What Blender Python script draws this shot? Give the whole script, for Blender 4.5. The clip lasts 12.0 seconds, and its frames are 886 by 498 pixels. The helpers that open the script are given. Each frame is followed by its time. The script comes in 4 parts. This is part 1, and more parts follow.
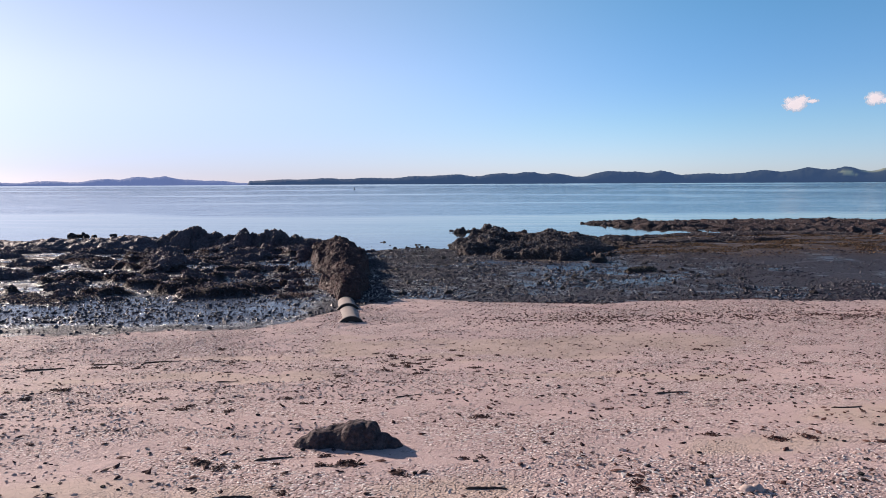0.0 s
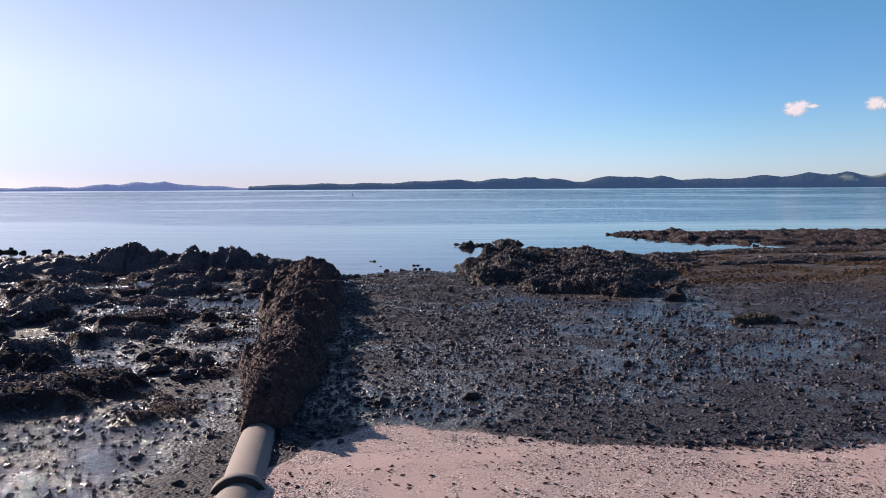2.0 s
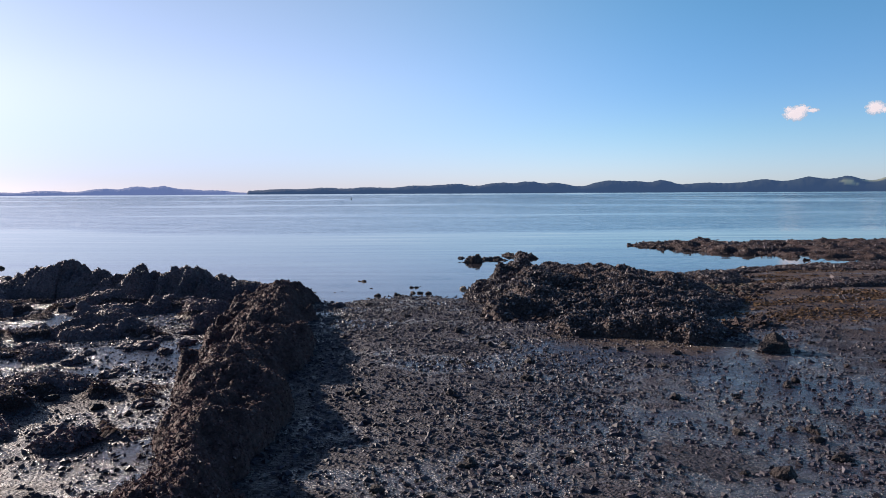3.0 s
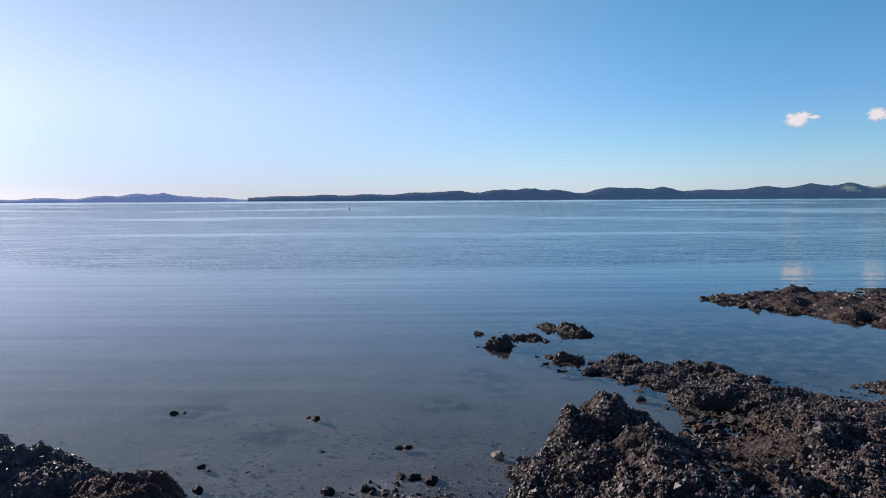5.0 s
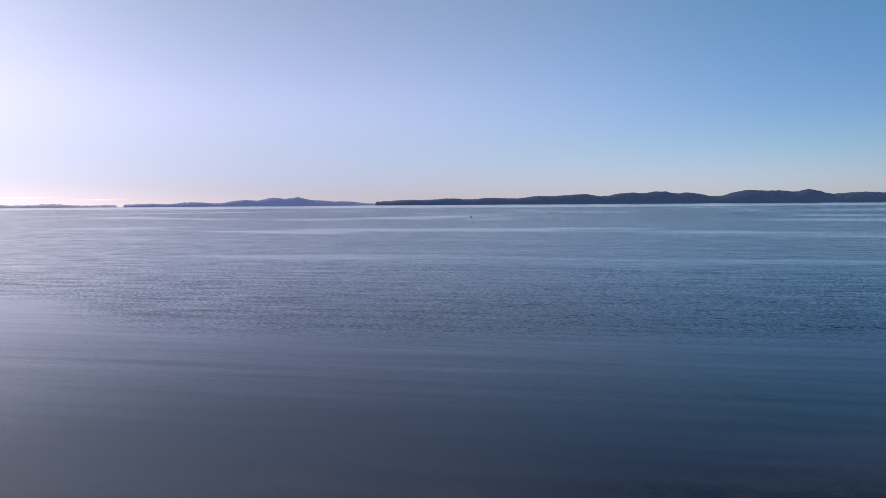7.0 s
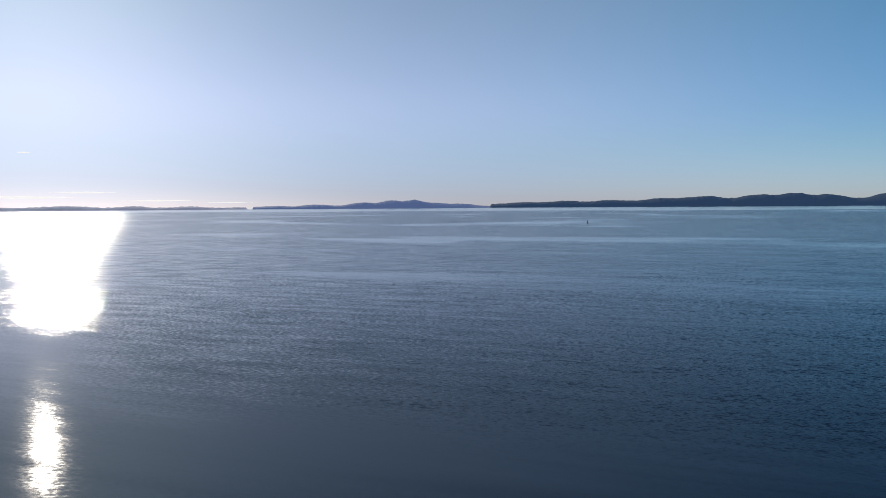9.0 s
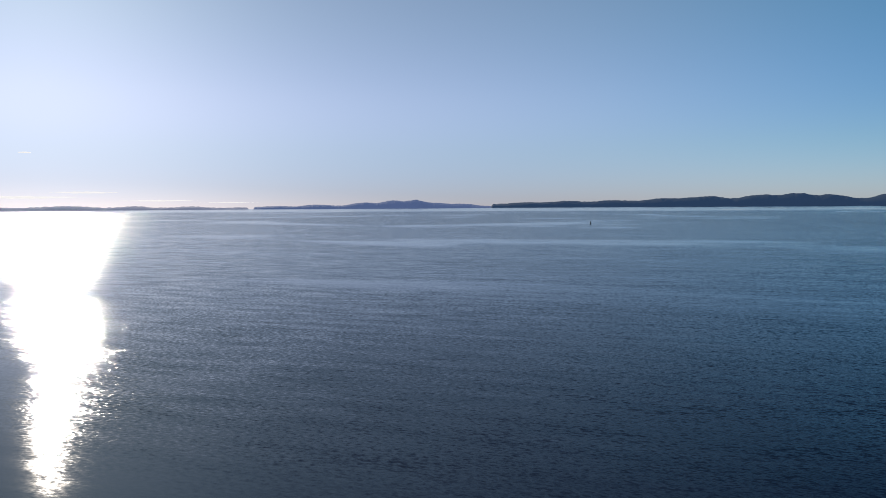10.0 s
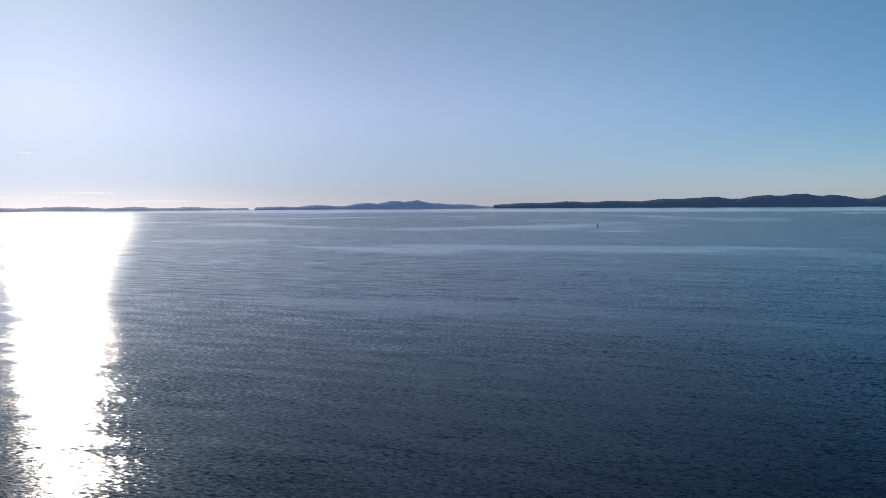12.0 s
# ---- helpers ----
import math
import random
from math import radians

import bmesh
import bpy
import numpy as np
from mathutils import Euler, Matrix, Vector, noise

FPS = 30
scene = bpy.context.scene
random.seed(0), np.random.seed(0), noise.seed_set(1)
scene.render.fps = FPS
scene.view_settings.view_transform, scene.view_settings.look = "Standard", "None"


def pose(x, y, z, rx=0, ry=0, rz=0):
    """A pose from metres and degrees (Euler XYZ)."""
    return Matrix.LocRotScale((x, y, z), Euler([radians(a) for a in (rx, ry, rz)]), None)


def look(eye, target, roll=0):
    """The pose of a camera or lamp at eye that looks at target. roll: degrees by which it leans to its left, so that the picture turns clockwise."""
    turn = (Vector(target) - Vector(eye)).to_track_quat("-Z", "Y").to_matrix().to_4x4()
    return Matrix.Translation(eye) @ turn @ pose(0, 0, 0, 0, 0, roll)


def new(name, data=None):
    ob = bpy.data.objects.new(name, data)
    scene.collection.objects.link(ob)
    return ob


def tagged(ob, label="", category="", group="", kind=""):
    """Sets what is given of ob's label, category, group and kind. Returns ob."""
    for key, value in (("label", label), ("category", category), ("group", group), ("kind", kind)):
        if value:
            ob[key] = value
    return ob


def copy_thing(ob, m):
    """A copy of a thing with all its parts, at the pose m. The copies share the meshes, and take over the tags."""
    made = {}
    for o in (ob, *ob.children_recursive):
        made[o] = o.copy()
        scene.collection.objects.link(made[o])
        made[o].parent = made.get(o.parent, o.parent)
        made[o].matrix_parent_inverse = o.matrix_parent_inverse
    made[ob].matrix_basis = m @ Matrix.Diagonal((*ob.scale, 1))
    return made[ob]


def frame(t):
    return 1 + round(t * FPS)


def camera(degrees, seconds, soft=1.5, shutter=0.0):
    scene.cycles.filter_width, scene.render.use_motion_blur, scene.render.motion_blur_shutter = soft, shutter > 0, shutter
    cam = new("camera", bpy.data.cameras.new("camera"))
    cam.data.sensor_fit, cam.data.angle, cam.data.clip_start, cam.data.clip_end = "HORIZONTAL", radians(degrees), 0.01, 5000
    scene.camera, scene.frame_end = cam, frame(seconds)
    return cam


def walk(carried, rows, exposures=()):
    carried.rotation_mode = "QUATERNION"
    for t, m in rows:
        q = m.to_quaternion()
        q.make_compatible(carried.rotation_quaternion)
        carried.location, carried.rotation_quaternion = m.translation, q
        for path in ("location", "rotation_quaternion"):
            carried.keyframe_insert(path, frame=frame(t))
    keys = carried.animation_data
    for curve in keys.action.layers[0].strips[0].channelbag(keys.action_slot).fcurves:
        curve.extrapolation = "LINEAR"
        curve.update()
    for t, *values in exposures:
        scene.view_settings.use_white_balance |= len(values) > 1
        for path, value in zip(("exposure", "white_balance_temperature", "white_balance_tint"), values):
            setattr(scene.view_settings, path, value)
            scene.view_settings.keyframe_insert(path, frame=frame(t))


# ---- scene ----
cam = camera(64.62, 12.0, 0.78)
walk(cam, [
    (0, pose(0.00, 0.00, 4.91, 84.63, 0.28, -0.01)),
    (0.5, pose(-0.07, 2.25, 4.87, 84.74, 0.29, -0.00)),
    (1, pose(-0.16, 5.09, 4.86, 84.83, 0.29, -0.03)),
    (1.5, pose(-0.23, 8.28, 4.85, 84.92, 0.30, -0.01)),
    (2, pose(-0.30, 11.78, 4.86, 85.05, 0.30, -0.01)),
    (2.5, pose(-0.37, 15.51, 4.89, 85.20, 0.31, -0.01)),
    (3, pose(-0.51, 19.49, 4.94, 85.40, 0.31, -0.04)),
    (5, pose(-0.90, 36.84, 6.85, 85.94, 0.33, 0.00)),
    (5.5, pose(-1.06, 41.30, 7.46, 86.00, 0.35, 0.35)),
    (5.8, pose(-1.14, 43.87, 7.84, 86.10, 0.36, 3.62)),
    (6, pose(-1.20, 45.57, 8.11, 86.16, 0.37, 5.65)),
    (6.5, pose(-1.27, 49.89, 8.91, 86.22, 0.39, 8.77)),
    (7, pose(-1.52, 54.13, 9.75, 86.27, 0.41, 10.10)),
    (7.5, pose(-1.78, 58.35, 10.50, 86.36, 0.43, 12.89)),
    (7.7, pose(-1.91, 60.02, 10.74, 86.41, 0.42, 14.97)),
    (8, pose(-2.26, 62.40, 10.92, 86.44, 0.42, 17.50)),
    (8.4, pose(-2.73, 65.57, 11.16, 86.47, 0.41, 18.95)),
    (8.8, pose(-3.20, 68.74, 11.40, 86.49, 0.40, 19.45)),
    (9.3, pose(-3.79, 72.71, 11.71, 86.52, 0.39, 19.55)),
    (9.5, pose(-4.16, 74.22, 11.81, 86.52, 0.38, 19.63)),
    (10.5, pose(-6.62, 81.46, 12.31, 86.50, 0.38, 19.62)),
    (12, pose(-10.83, 92.09, 13.15, 86.54, 0.37, 19.72)),
], [(0, 0.45, 6800, 18), (2, 0.46, 6800, 18), (3, 0.47, 6800, 17), (5, 0.40, 6600, 11), (6.0, 0.32, 6600, 11), (6.5, 0.27, 7100, 34), (7, 0.05, 6950, 24), (7.6, -0.05, 6650, 12), (9.3, -0.18, 6600, 10), (12, -0.20, 6600, 10)])

# ---- world and light ----
SUN_EL, SUN_LEFT = 17.3, 49.8          # degrees up, degrees to the left of +y
world = bpy.data.worlds.new("world")
scene.world = world
world.use_nodes = True
wn = world.node_tree
wn.nodes.clear()
sky = wn.nodes.new("ShaderNodeTexSky")
sky.sky_type = "NISHITA"
sky.sun_disc = False
sky.sun_elevation = radians(SUN_EL)
sky.sun_rotation = radians(-SUN_LEFT)
sky.altitude = 5
sky.air_density = 1.0
sky.dust_density = 0.22
sky.ozone_density = 4.0
bg = wn.nodes.new("ShaderNodeBackground")
bg.inputs["Strength"].default_value = 0.12
wo = wn.nodes.new("ShaderNodeOutputWorld")
# clear winter air: the low sky is pale blue, not yellow
way = wn.nodes.new("ShaderNodeTexCoord")
split = wn.nodes.new("ShaderNodeSeparateXYZ")
tint = wn.nodes.new("ShaderNodeValToRGB")
tint.color_ramp.interpolation = "EASE"
stops = tint.color_ramp.elements
while len(stops) < 4:
    stops.new(0.5)
for stop, (z, c) in zip(stops, ((0.0, (0.90, 0.97, 1.42)), (0.09, (0.88, 0.995, 1.20)), (0.30, (0.78, 1.06, 1.07)), (0.62, (0.68, 0.80, 0.90)))):
    stop.position, stop.color = z, (*c, 1)
gain = wn.nodes.new("ShaderNodeMix")
gain.data_type, gain.blend_type = "RGBA", "MULTIPLY"
gain.inputs[0].default_value = 1
wn.links.new(way.outputs["Generated"], split.inputs[0])
wn.links.new(split.outputs[2], tint.inputs["Fac"])
wn.links.new(sky.outputs[0], gain.inputs[6])
wn.links.new(tint.outputs["Color"], gain.inputs[7])
# the glare round the sun leans to lavender
toward = wn.nodes.new("ShaderNodeVectorMath")
toward.operation = "DOT_PRODUCT"
toward.inputs[1].default_value = (-0.725, 0.619, 0.301)
near = wn.nodes.new("ShaderNodeMapRange")
near.interpolation_type = "SMOOTHSTEP"
near.inputs["From Min"].default_value = 0.35
shade = wn.nodes.new("ShaderNodeMix")
shade.data_type, shade.blend_type = "RGBA", "MULTIPLY"
shade.inputs[7].default_value = (0.72, 0.665, 0.715, 1)
wn.links.new(way.outputs["Generated"], toward.inputs[0])
wn.links.new(toward.outputs["Value"], near.inputs["Value"])
veil_top = wn.nodes.new("ShaderNodeMapRange")
veil_top.interpolation_type = "SMOOTHSTEP"
for key, v in (("From Min", 0.27), ("From Max", 0.40), ("To Min", 1.0), ("To Max", 0.0)):
    veil_top.inputs[key].default_value = v
wn.links.new(split.outputs[2], veil_top.inputs["Value"])
low_near = wn.nodes.new("ShaderNodeMath")
low_near.operation = "MULTIPLY"
wn.links.new(near.outputs[0], low_near.inputs[0])
wn.links.new(veil_top.outputs[0], low_near.inputs[1])
wn.links.new(low_near.outputs[0], shade.inputs[0])
pale = wn.nodes.new("ShaderNodeHueSaturation")
less = wn.nodes.new("ShaderNodeMapRange")
less.inputs["To Min"].default_value, less.inputs["To Max"].default_value = 1.0, 0.73
wn.links.new(near.outputs[0], less.inputs["Value"])
wn.links.new(less.outputs[0], pale.inputs["Saturation"])
wn.links.new(gain.outputs[2], pale.inputs["Color"])
wn.links.new(pale.outputs[0], shade.inputs[6])
# thin haze takes the edge off the glare low down
low = wn.nodes.new("ShaderNodeMapRange")
low.interpolation_type = "SMOOTHSTEP"
for key, v in (("From Min", 0.0), ("From Max", 0.16), ("To Min", 1.0), ("To Max", 0.0)):
    low.inputs[key].default_value = v
wn.links.new(split.outputs[2], low.inputs["Value"])
veil = wn.nodes.new("ShaderNodeMath")
veil.operation = "MULTIPLY"
wn.links.new(low.outputs[0], veil.inputs[0])
wn.links.new(near.outputs[0], veil.inputs[1])
haze = wn.nodes.new("ShaderNodeMix")
haze.data_type, haze.blend_type = "RGBA", "MULTIPLY"
haze.inputs[7].default_value = (0.57, 0.69, 0.80, 1)
wn.links.new(veil.outputs[0], haze.inputs[0])
wn.links.new(shade.outputs[2], haze.inputs[6])
# away from the sun the sky is deeper
away = wn.nodes.new("ShaderNodeMapRange")
away.interpolation_type = "SMOOTHSTEP"
for key, v in (("From Min", 0.25), ("From Max", 0.88), ("To Min", 1.0), ("To Max", 0.0)):
    away.inputs[key].default_value = v
wn.links.new(toward.outputs["Value"], away.inputs["Value"])
deep = wn.nodes.new("ShaderNodeMix")
deep.data_type, deep.blend_type = "RGBA", "MULTIPLY"
deep.inputs[7].default_value = (0.655, 0.81, 0.86, 1)
clear = wn.nodes.new("ShaderNodeMapRange")
clear.interpolation_type = "SMOOTHSTEP"
for key, v in (("From Min", 0.0), ("From Max", 0.15), ("To Min", 0.48), ("To Max", 1.0)):
    clear.inputs[key].default_value = v
wn.links.new(split.outputs[2], clear.inputs["Value"])
depth = wn.nodes.new("ShaderNodeMath")
depth.operation = "MULTIPLY"
wn.links.new(away.outputs[0], depth.inputs[0])
wn.links.new(clear.outputs[0], depth.inputs[1])
wn.links.new(depth.outputs[0], deep.inputs[0])
wn.links.new(haze.outputs[2], deep.inputs[6])
# and deepest high up
high = wn.nodes.new("ShaderNodeMapRange")
high.interpolation_type = "SMOOTHSTEP"
high.inputs["From Min"].default_value, high.inputs["From Max"].default_value = 0.26, 0.46
wn.links.new(split.outputs[2], high.inputs["Value"])
both_ways = wn.nodes.new("ShaderNodeMath")
both_ways.operation = "MULTIPLY"
wn.links.new(high.outputs[0], both_ways.inputs[0])
wn.links.new(away.outputs[0], both_ways.inputs[1])
zenith = wn.nodes.new("ShaderNodeMix")
zenith.data_type, zenith.blend_type = "RGBA", "MULTIPLY"
zenith.inputs[7].default_value = (0.32, 0.36, 0.43, 1)
wn.links.new(both_ways.outputs[0], zenith.inputs[0])
wn.links.new(deep.outputs[2], zenith.inputs[6])
wn.links.new(zenith.outputs[2], bg.inputs["Color"])
wn.links.new(bg.outputs[0], wo.inputs["Surface"])

sun = new("sun", bpy.data.lights.new("sun", "SUN"))
sun.data.energy = 5.0
sun.data.angle = radians(0.55)
sun.data.color = (1.0, 0.9, 0.78)
sun_way = Vector((-math.sin(radians(SUN_LEFT)) * math.cos(radians(SUN_EL)),
                  math.cos(radians(SUN_LEFT)) * math.cos(radians(SUN_EL)), math.sin(radians(SUN_EL))))
sun.matrix_world = look((0, 0, 0), -sun_way)
sun.location = sun_way * 400


# ---- node helpers ----
class Nodes:
    """Short hand for a node material."""

    def __init__(self, name, rough=0.7, spec=0.5):
        self.mat = bpy.data.materials.new(name)
        self.mat.use_nodes = True
        self.t = self.mat.node_tree
        self.bsdf = self.t.nodes["Principled BSDF"]
        self.set("Roughness", rough)
        self.set("Specular IOR Level", spec)

    def add(self, kind, **inputs):
        n = self.t.nodes.new("ShaderNode" + kind)
        for key, v in inputs.items():
            self.put(v, n.inputs[key.replace("_", " ")])
        return n

    def put(self, v, socket):
        if isinstance(v, bpy.types.NodeSocket):
            self.t.links.new(v, socket)
        elif isinstance(v, tuple) and len(v) == 3 and socket.type == "RGBA":
            socket.default_value = (*v, 1)
        elif socket.type == "RGBA" and isinstance(v, (int, float)):
            socket.default_value = (v, v, v, 1)
        else:
            socket.default_value = v

    def set(self, key, v):
        self.put(v, self.bsdf.inputs[key])

    def place(self):
        return self.add("NewGeometry").outputs["Position"]

    def noise(self, scale, detail=4, rough=0.55, vec=None, out="Fac", stretch=None):
        vec = vec or self.place()
        if stretch:
            m = self.add("Mapping", Vector=vec)
            m.inputs["Scale"].default_value = stretch
            vec = m.outputs[0]
        n = self.add("TexNoise", Scale=float(scale), Detail=float(detail), Roughness=rough, Vector=vec)
        return n.outputs[out]

    def ramp(self, fac, *stops):
        r = self.add("ValToRGB", Fac=fac)
        e = r.color_ramp.elements
        while len(e) < len(stops):
            e.new(0.5)
        for k, (p, c) in zip(e, stops):
            k.position = p
            k.color = (*c, 1) if isinstance(c, tuple) else (c, c, c, 1)
        return r.outputs["Color"]

    def mix(self, fac, a, b, how="MIX"):
        m = self.t.nodes.new("ShaderNodeMix")
        m.data_type, m.blend_type = "RGBA", how
        for v, i in ((fac, 0), (a, 6), (b, 7)):
            self.put(v, m.inputs[i])
        return m.outputs[2]

    def math(self, op, a, b=0.0, c=0.0):
        m = self.t.nodes.new("ShaderNodeMath")
        m.operation = op
        for i, v in enumerate((a, b, c)):
            self.put(v, m.inputs[i])
        return m.outputs[0]

    def attr(self, name):
        n = self.add("Attribute")
        n.attribute_name = name
        return n.outputs["Fac"]

    def bump(self, height, strength=0.5, dist=0.02, before=None):
        b = self.add("Bump", Height=height, Strength=strength, Distance=dist)
        if before:
            self.put(before, b.inputs["Normal"])
        return b.outputs[0]


# ---- materials ----
def make_ground():
    n = Nodes("beach_ground", 0.8)
    mud = n.attr("mud")
    edge = n.noise(1.6, 5, 0.65)
    fac = n.ramp(n.math("ADD", mud, n.math("MULTIPLY", n.math("SUBTRACT", edge, 0.5), 0.9)), (0.42, 0.0), (0.58, 1.0))
    # dry shelly sand
    fine = n.noise(60, 6, 0.7)
    broad = n.noise(0.45, 4, 0.6, stretch=(0.6, 1.6, 1))
    sand = n.mix(broad, (0.60, 0.43, 0.40), (0.77, 0.575, 0.54))
    sand = n.mix(n.ramp(fine, (0.3, 0.0), (0.75, 1.0)), n.mix(0.5, sand, (0.30, 0.20, 0.175)), sand)
    patch = n.ramp(n.noise(0.5, 5, 0.7, stretch=(0.7, 1.5, 1)), (0.46, 0.0), (0.6, 1.0))
    cells = n.add("TexVoronoi", Scale=22.0, Vector=n.place())
    shell = n.math("MULTIPLY", patch, n.ramp(cells.outputs["Distance"], (0.15, 1.0), (0.45, 0.0)))
    sand = n.mix(n.math("MULTIPLY", shell, 0.55), sand, n.mix(n.noise(31, 2), (0.30, 0.19, 0.16), (0.75, 0.62, 0.55)))
    bits = n.add("TexVoronoi", Scale=46.0, Vector=n.place())
    hue = n.add("SeparateColor", Color=bits.outputs["Color"])
    # shell specks; the darker ones also hold the shade among dense shells
    speck = n.ramp(hue.outputs[0], (0.0, (0.11, 0.065, 0.058)), (0.24, (0.40, 0.268, 0.243)), (0.6, (0.64, 0.465, 0.425)), (0.88, (0.92, 0.84, 0.81)))
    often = n.math("MULTIPLY", n.ramp(n.noise(0.7, 6, 0.7), (0.42, 0.06), (0.56, 1.0)), n.ramp(hue.outputs[1], (0.35, 0.0), (0.5, 1.0)))
    sand = n.mix(often, sand, speck)
    bare = n.math("MULTIPLY", n.attr("bare"), 0.85)
    sand = n.mix(bare, sand, n.mix(fine, (0.505, 0.378, 0.312), (0.645, 0.490, 0.412)))
    rough_sand = n.math("MULTIPLY", often, n.math("ADD", hue.outputs[2], n.math("MULTIPLY", bits.outputs["Distance"], -1.5)))
    # wet mud, gravel and silt
    grit = n.noise(14, 8, 0.75)
    m1 = n.mix(n.noise(0.6, 5, 0.6), (0.025, 0.021, 0.028), (0.052, 0.044, 0.057))
    m1 = n.mix(n.ramp(grit, (0.35, 0.0), (0.7, 1.0)), m1, (0.080, 0.070, 0.089))
    pebble = n.add("TexVoronoi", Scale=17.0, Vector=n.place())
    tone = n.add("SeparateColor", Color=pebble.outputs["Color"])
    m1 = n.mix(0.7, m1, n.ramp(tone.outputs[0], (0.0, (0.017, 0.0145, 0.019)), (0.6, (0.044, 0.037, 0.049)), (1.0, (0.090, 0.077, 0.099))))
    lump = n.math("SUBTRACT", n.math("MULTIPLY", tone.outputs[1], 0.8), pebble.outputs["Distance"])
    weed = n.math("MULTIPLY", n.attr("weed"), n.ramp(n.noise(1.1, 6, 0.7), (0.36, 0.0), (0.50, 1.0)))
    m1 = n.mix(weed, m1, n.mix(n.noise(9, 5, 0.7), (0.055, 0.033, 0.022), (0.165, 0.092, 0.052)))
    crust = n.attr("crust")
    m1 = n.mix(crust, m1, n.mix(n.noise(7, 6, 0.7), (0.050, 0.033, 0.034), (0.120, 0.078, 0.070)))
    m1 = n.mix(n.attr("silt"), m1, n.mix(n.noise(3, 4), (0.085, 0.060, 0.046), (0.14, 0.10, 0.078)))
    bed = n.attr("bed")
    m1 = n.mix(bed, m1, n.mix(n.noise(0.8, 5, 0.6), (0.108, 0.101, 0.112), (0.150, 0.141, 0.153)))
    kelp = n.math("MULTIPLY", n.attr("kelp"), n.ramp(n.noise(1.2, 5, 0.65), (0.40, 0.0), (0.54, 1.0)))
    m1 = n.mix(kelp, m1, n.mix(n.noise(6, 4), (0.022, 0.014, 0.012), (0.05, 0.032, 0.024)))
    n.set("Base Color", n.mix(fac, sand, m1))
    pool = n.math("ADD", n.noise(0.42, 6, 0.62, stretch=(0.8, 1.0, 1)), n.math("MULTIPLY", n.attr("pool"), 0.16))
    wet = n.ramp(pool, (0.50, 0.6), (0.56, 0.30), (0.63, 0.22), (0.70, 0.08))
    n.set("Roughness", n.mix(fac, 0.85, n.mix(bed, n.mix(crust, n.mix(weed, wet, 0.6), 0.9), 0.9)))
    n.set("Specular IOR Level", n.mix(bed, n.mix(crust, n.mix(fac, 0.2, n.ramp(pool, (0.5, 0.2), (0.6, 0.75))), 0.08), 0.0))
    film = n.ramp(pool, (0.54, 1.0), (0.62, 0.5), (0.70, 0.10), (0.76, 0.02))
    hs = n.math("MULTIPLY", n.math("ADD", grit, lump), n.mix(crust, n.mix(fac, 0.05, film), 1.6))
    n.set("Normal", n.bump(hs, 1.0, 0.075, n.bump(n.math("MULTIPLY", rough_sand, n.math("SUBTRACT", 1.0, fac)), 0.9, 0.028, n.bump(fine, 0.6, 0.02))))
    return n.mat


def make_rock(name, dark, light, rough=0.55, glint=0.12, scale=1.0, gap_shade=0.5):
    """Rock grown over with weed, barnacles and oysters."""
    n = Nodes(name, rough)
    a, b = n.noise(1.3 * scale, 6, 0.65), n.noise(13 * scale, 7, 0.75)
    col = n.mix(n.ramp(a, (0.35, 0.0), (0.65, 1.0)), dark, light)
    col = n.mix(n.ramp(b, (0.38, 0.0), (0.62, 1.0)), n.mix(0.6, col, (0.030, 0.023, 0.024)), col)
    cells = n.add("TexVoronoi", Scale=26.0 * scale, Vector=n.place())
    fleck = n.math("MULTIPLY", n.ramp(n.noise(3.1 * scale, 4), (0.5, 0.0), (0.62, 1.0)), n.ramp(cells.outputs["Color"], (0.7, 0.0), (0.85, 1.0)))
    col = n.mix(n.math("MULTIPLY", fleck, glint * 3), col, (0.30, 0.27, 0.24))
    n.set("Base Color", col)
    n.set("Roughness", n.ramp(n.noise(5 * scale, 4), (0.35, rough - 0.2), (0.65, rough + 0.15)))
    n.set("Specular IOR Level", 0.2)
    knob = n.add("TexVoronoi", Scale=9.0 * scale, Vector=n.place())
    # dark tone painted between the knobs stands for shade there
    n.set("Base Color", n.mix(n.ramp(knob.outputs["Distance"], (0.30, 0.0), (0.62, gap_shade)), col, (0.034, 0.025, 0.026)))
    n.set("Normal", n.bump(n.math("MULTIPLY", knob.outputs["Distance"], -1.0), 1.0, 0.07 / scale, n.bump(b, 1.0, 0.06 / scale, n.bump(cells.outputs["Distance"], 0.6, 0.05 / scale))))
    return n.mat


def make_pieces(name, stops, rough=0.6, grain=40, gloss=0.35):
    """Loose pieces, each with its own colour."""
    n = Nodes(name, rough)
    pick = n.add("NewGeometry").outputs["Random Per Island"]
    col = n.ramp(pick, *stops)
    col = n.mix(n.math("MULTIPLY", n.noise(grain, 4, 0.7), 0.8), col, n.mix(0.6, col, (0.01, 0.009, 0.008)))
    n.set("Base Color", col)
    n.set("Roughness", n.math("ADD", n.math("MULTIPLY", pick, 0.3), rough - 0.2))
    n.set("Specular IOR Level", gloss)
    n.set("Normal", n.bump(n.noise(grain * 1.5, 3), 0.5, 0.01))
    return n.mat


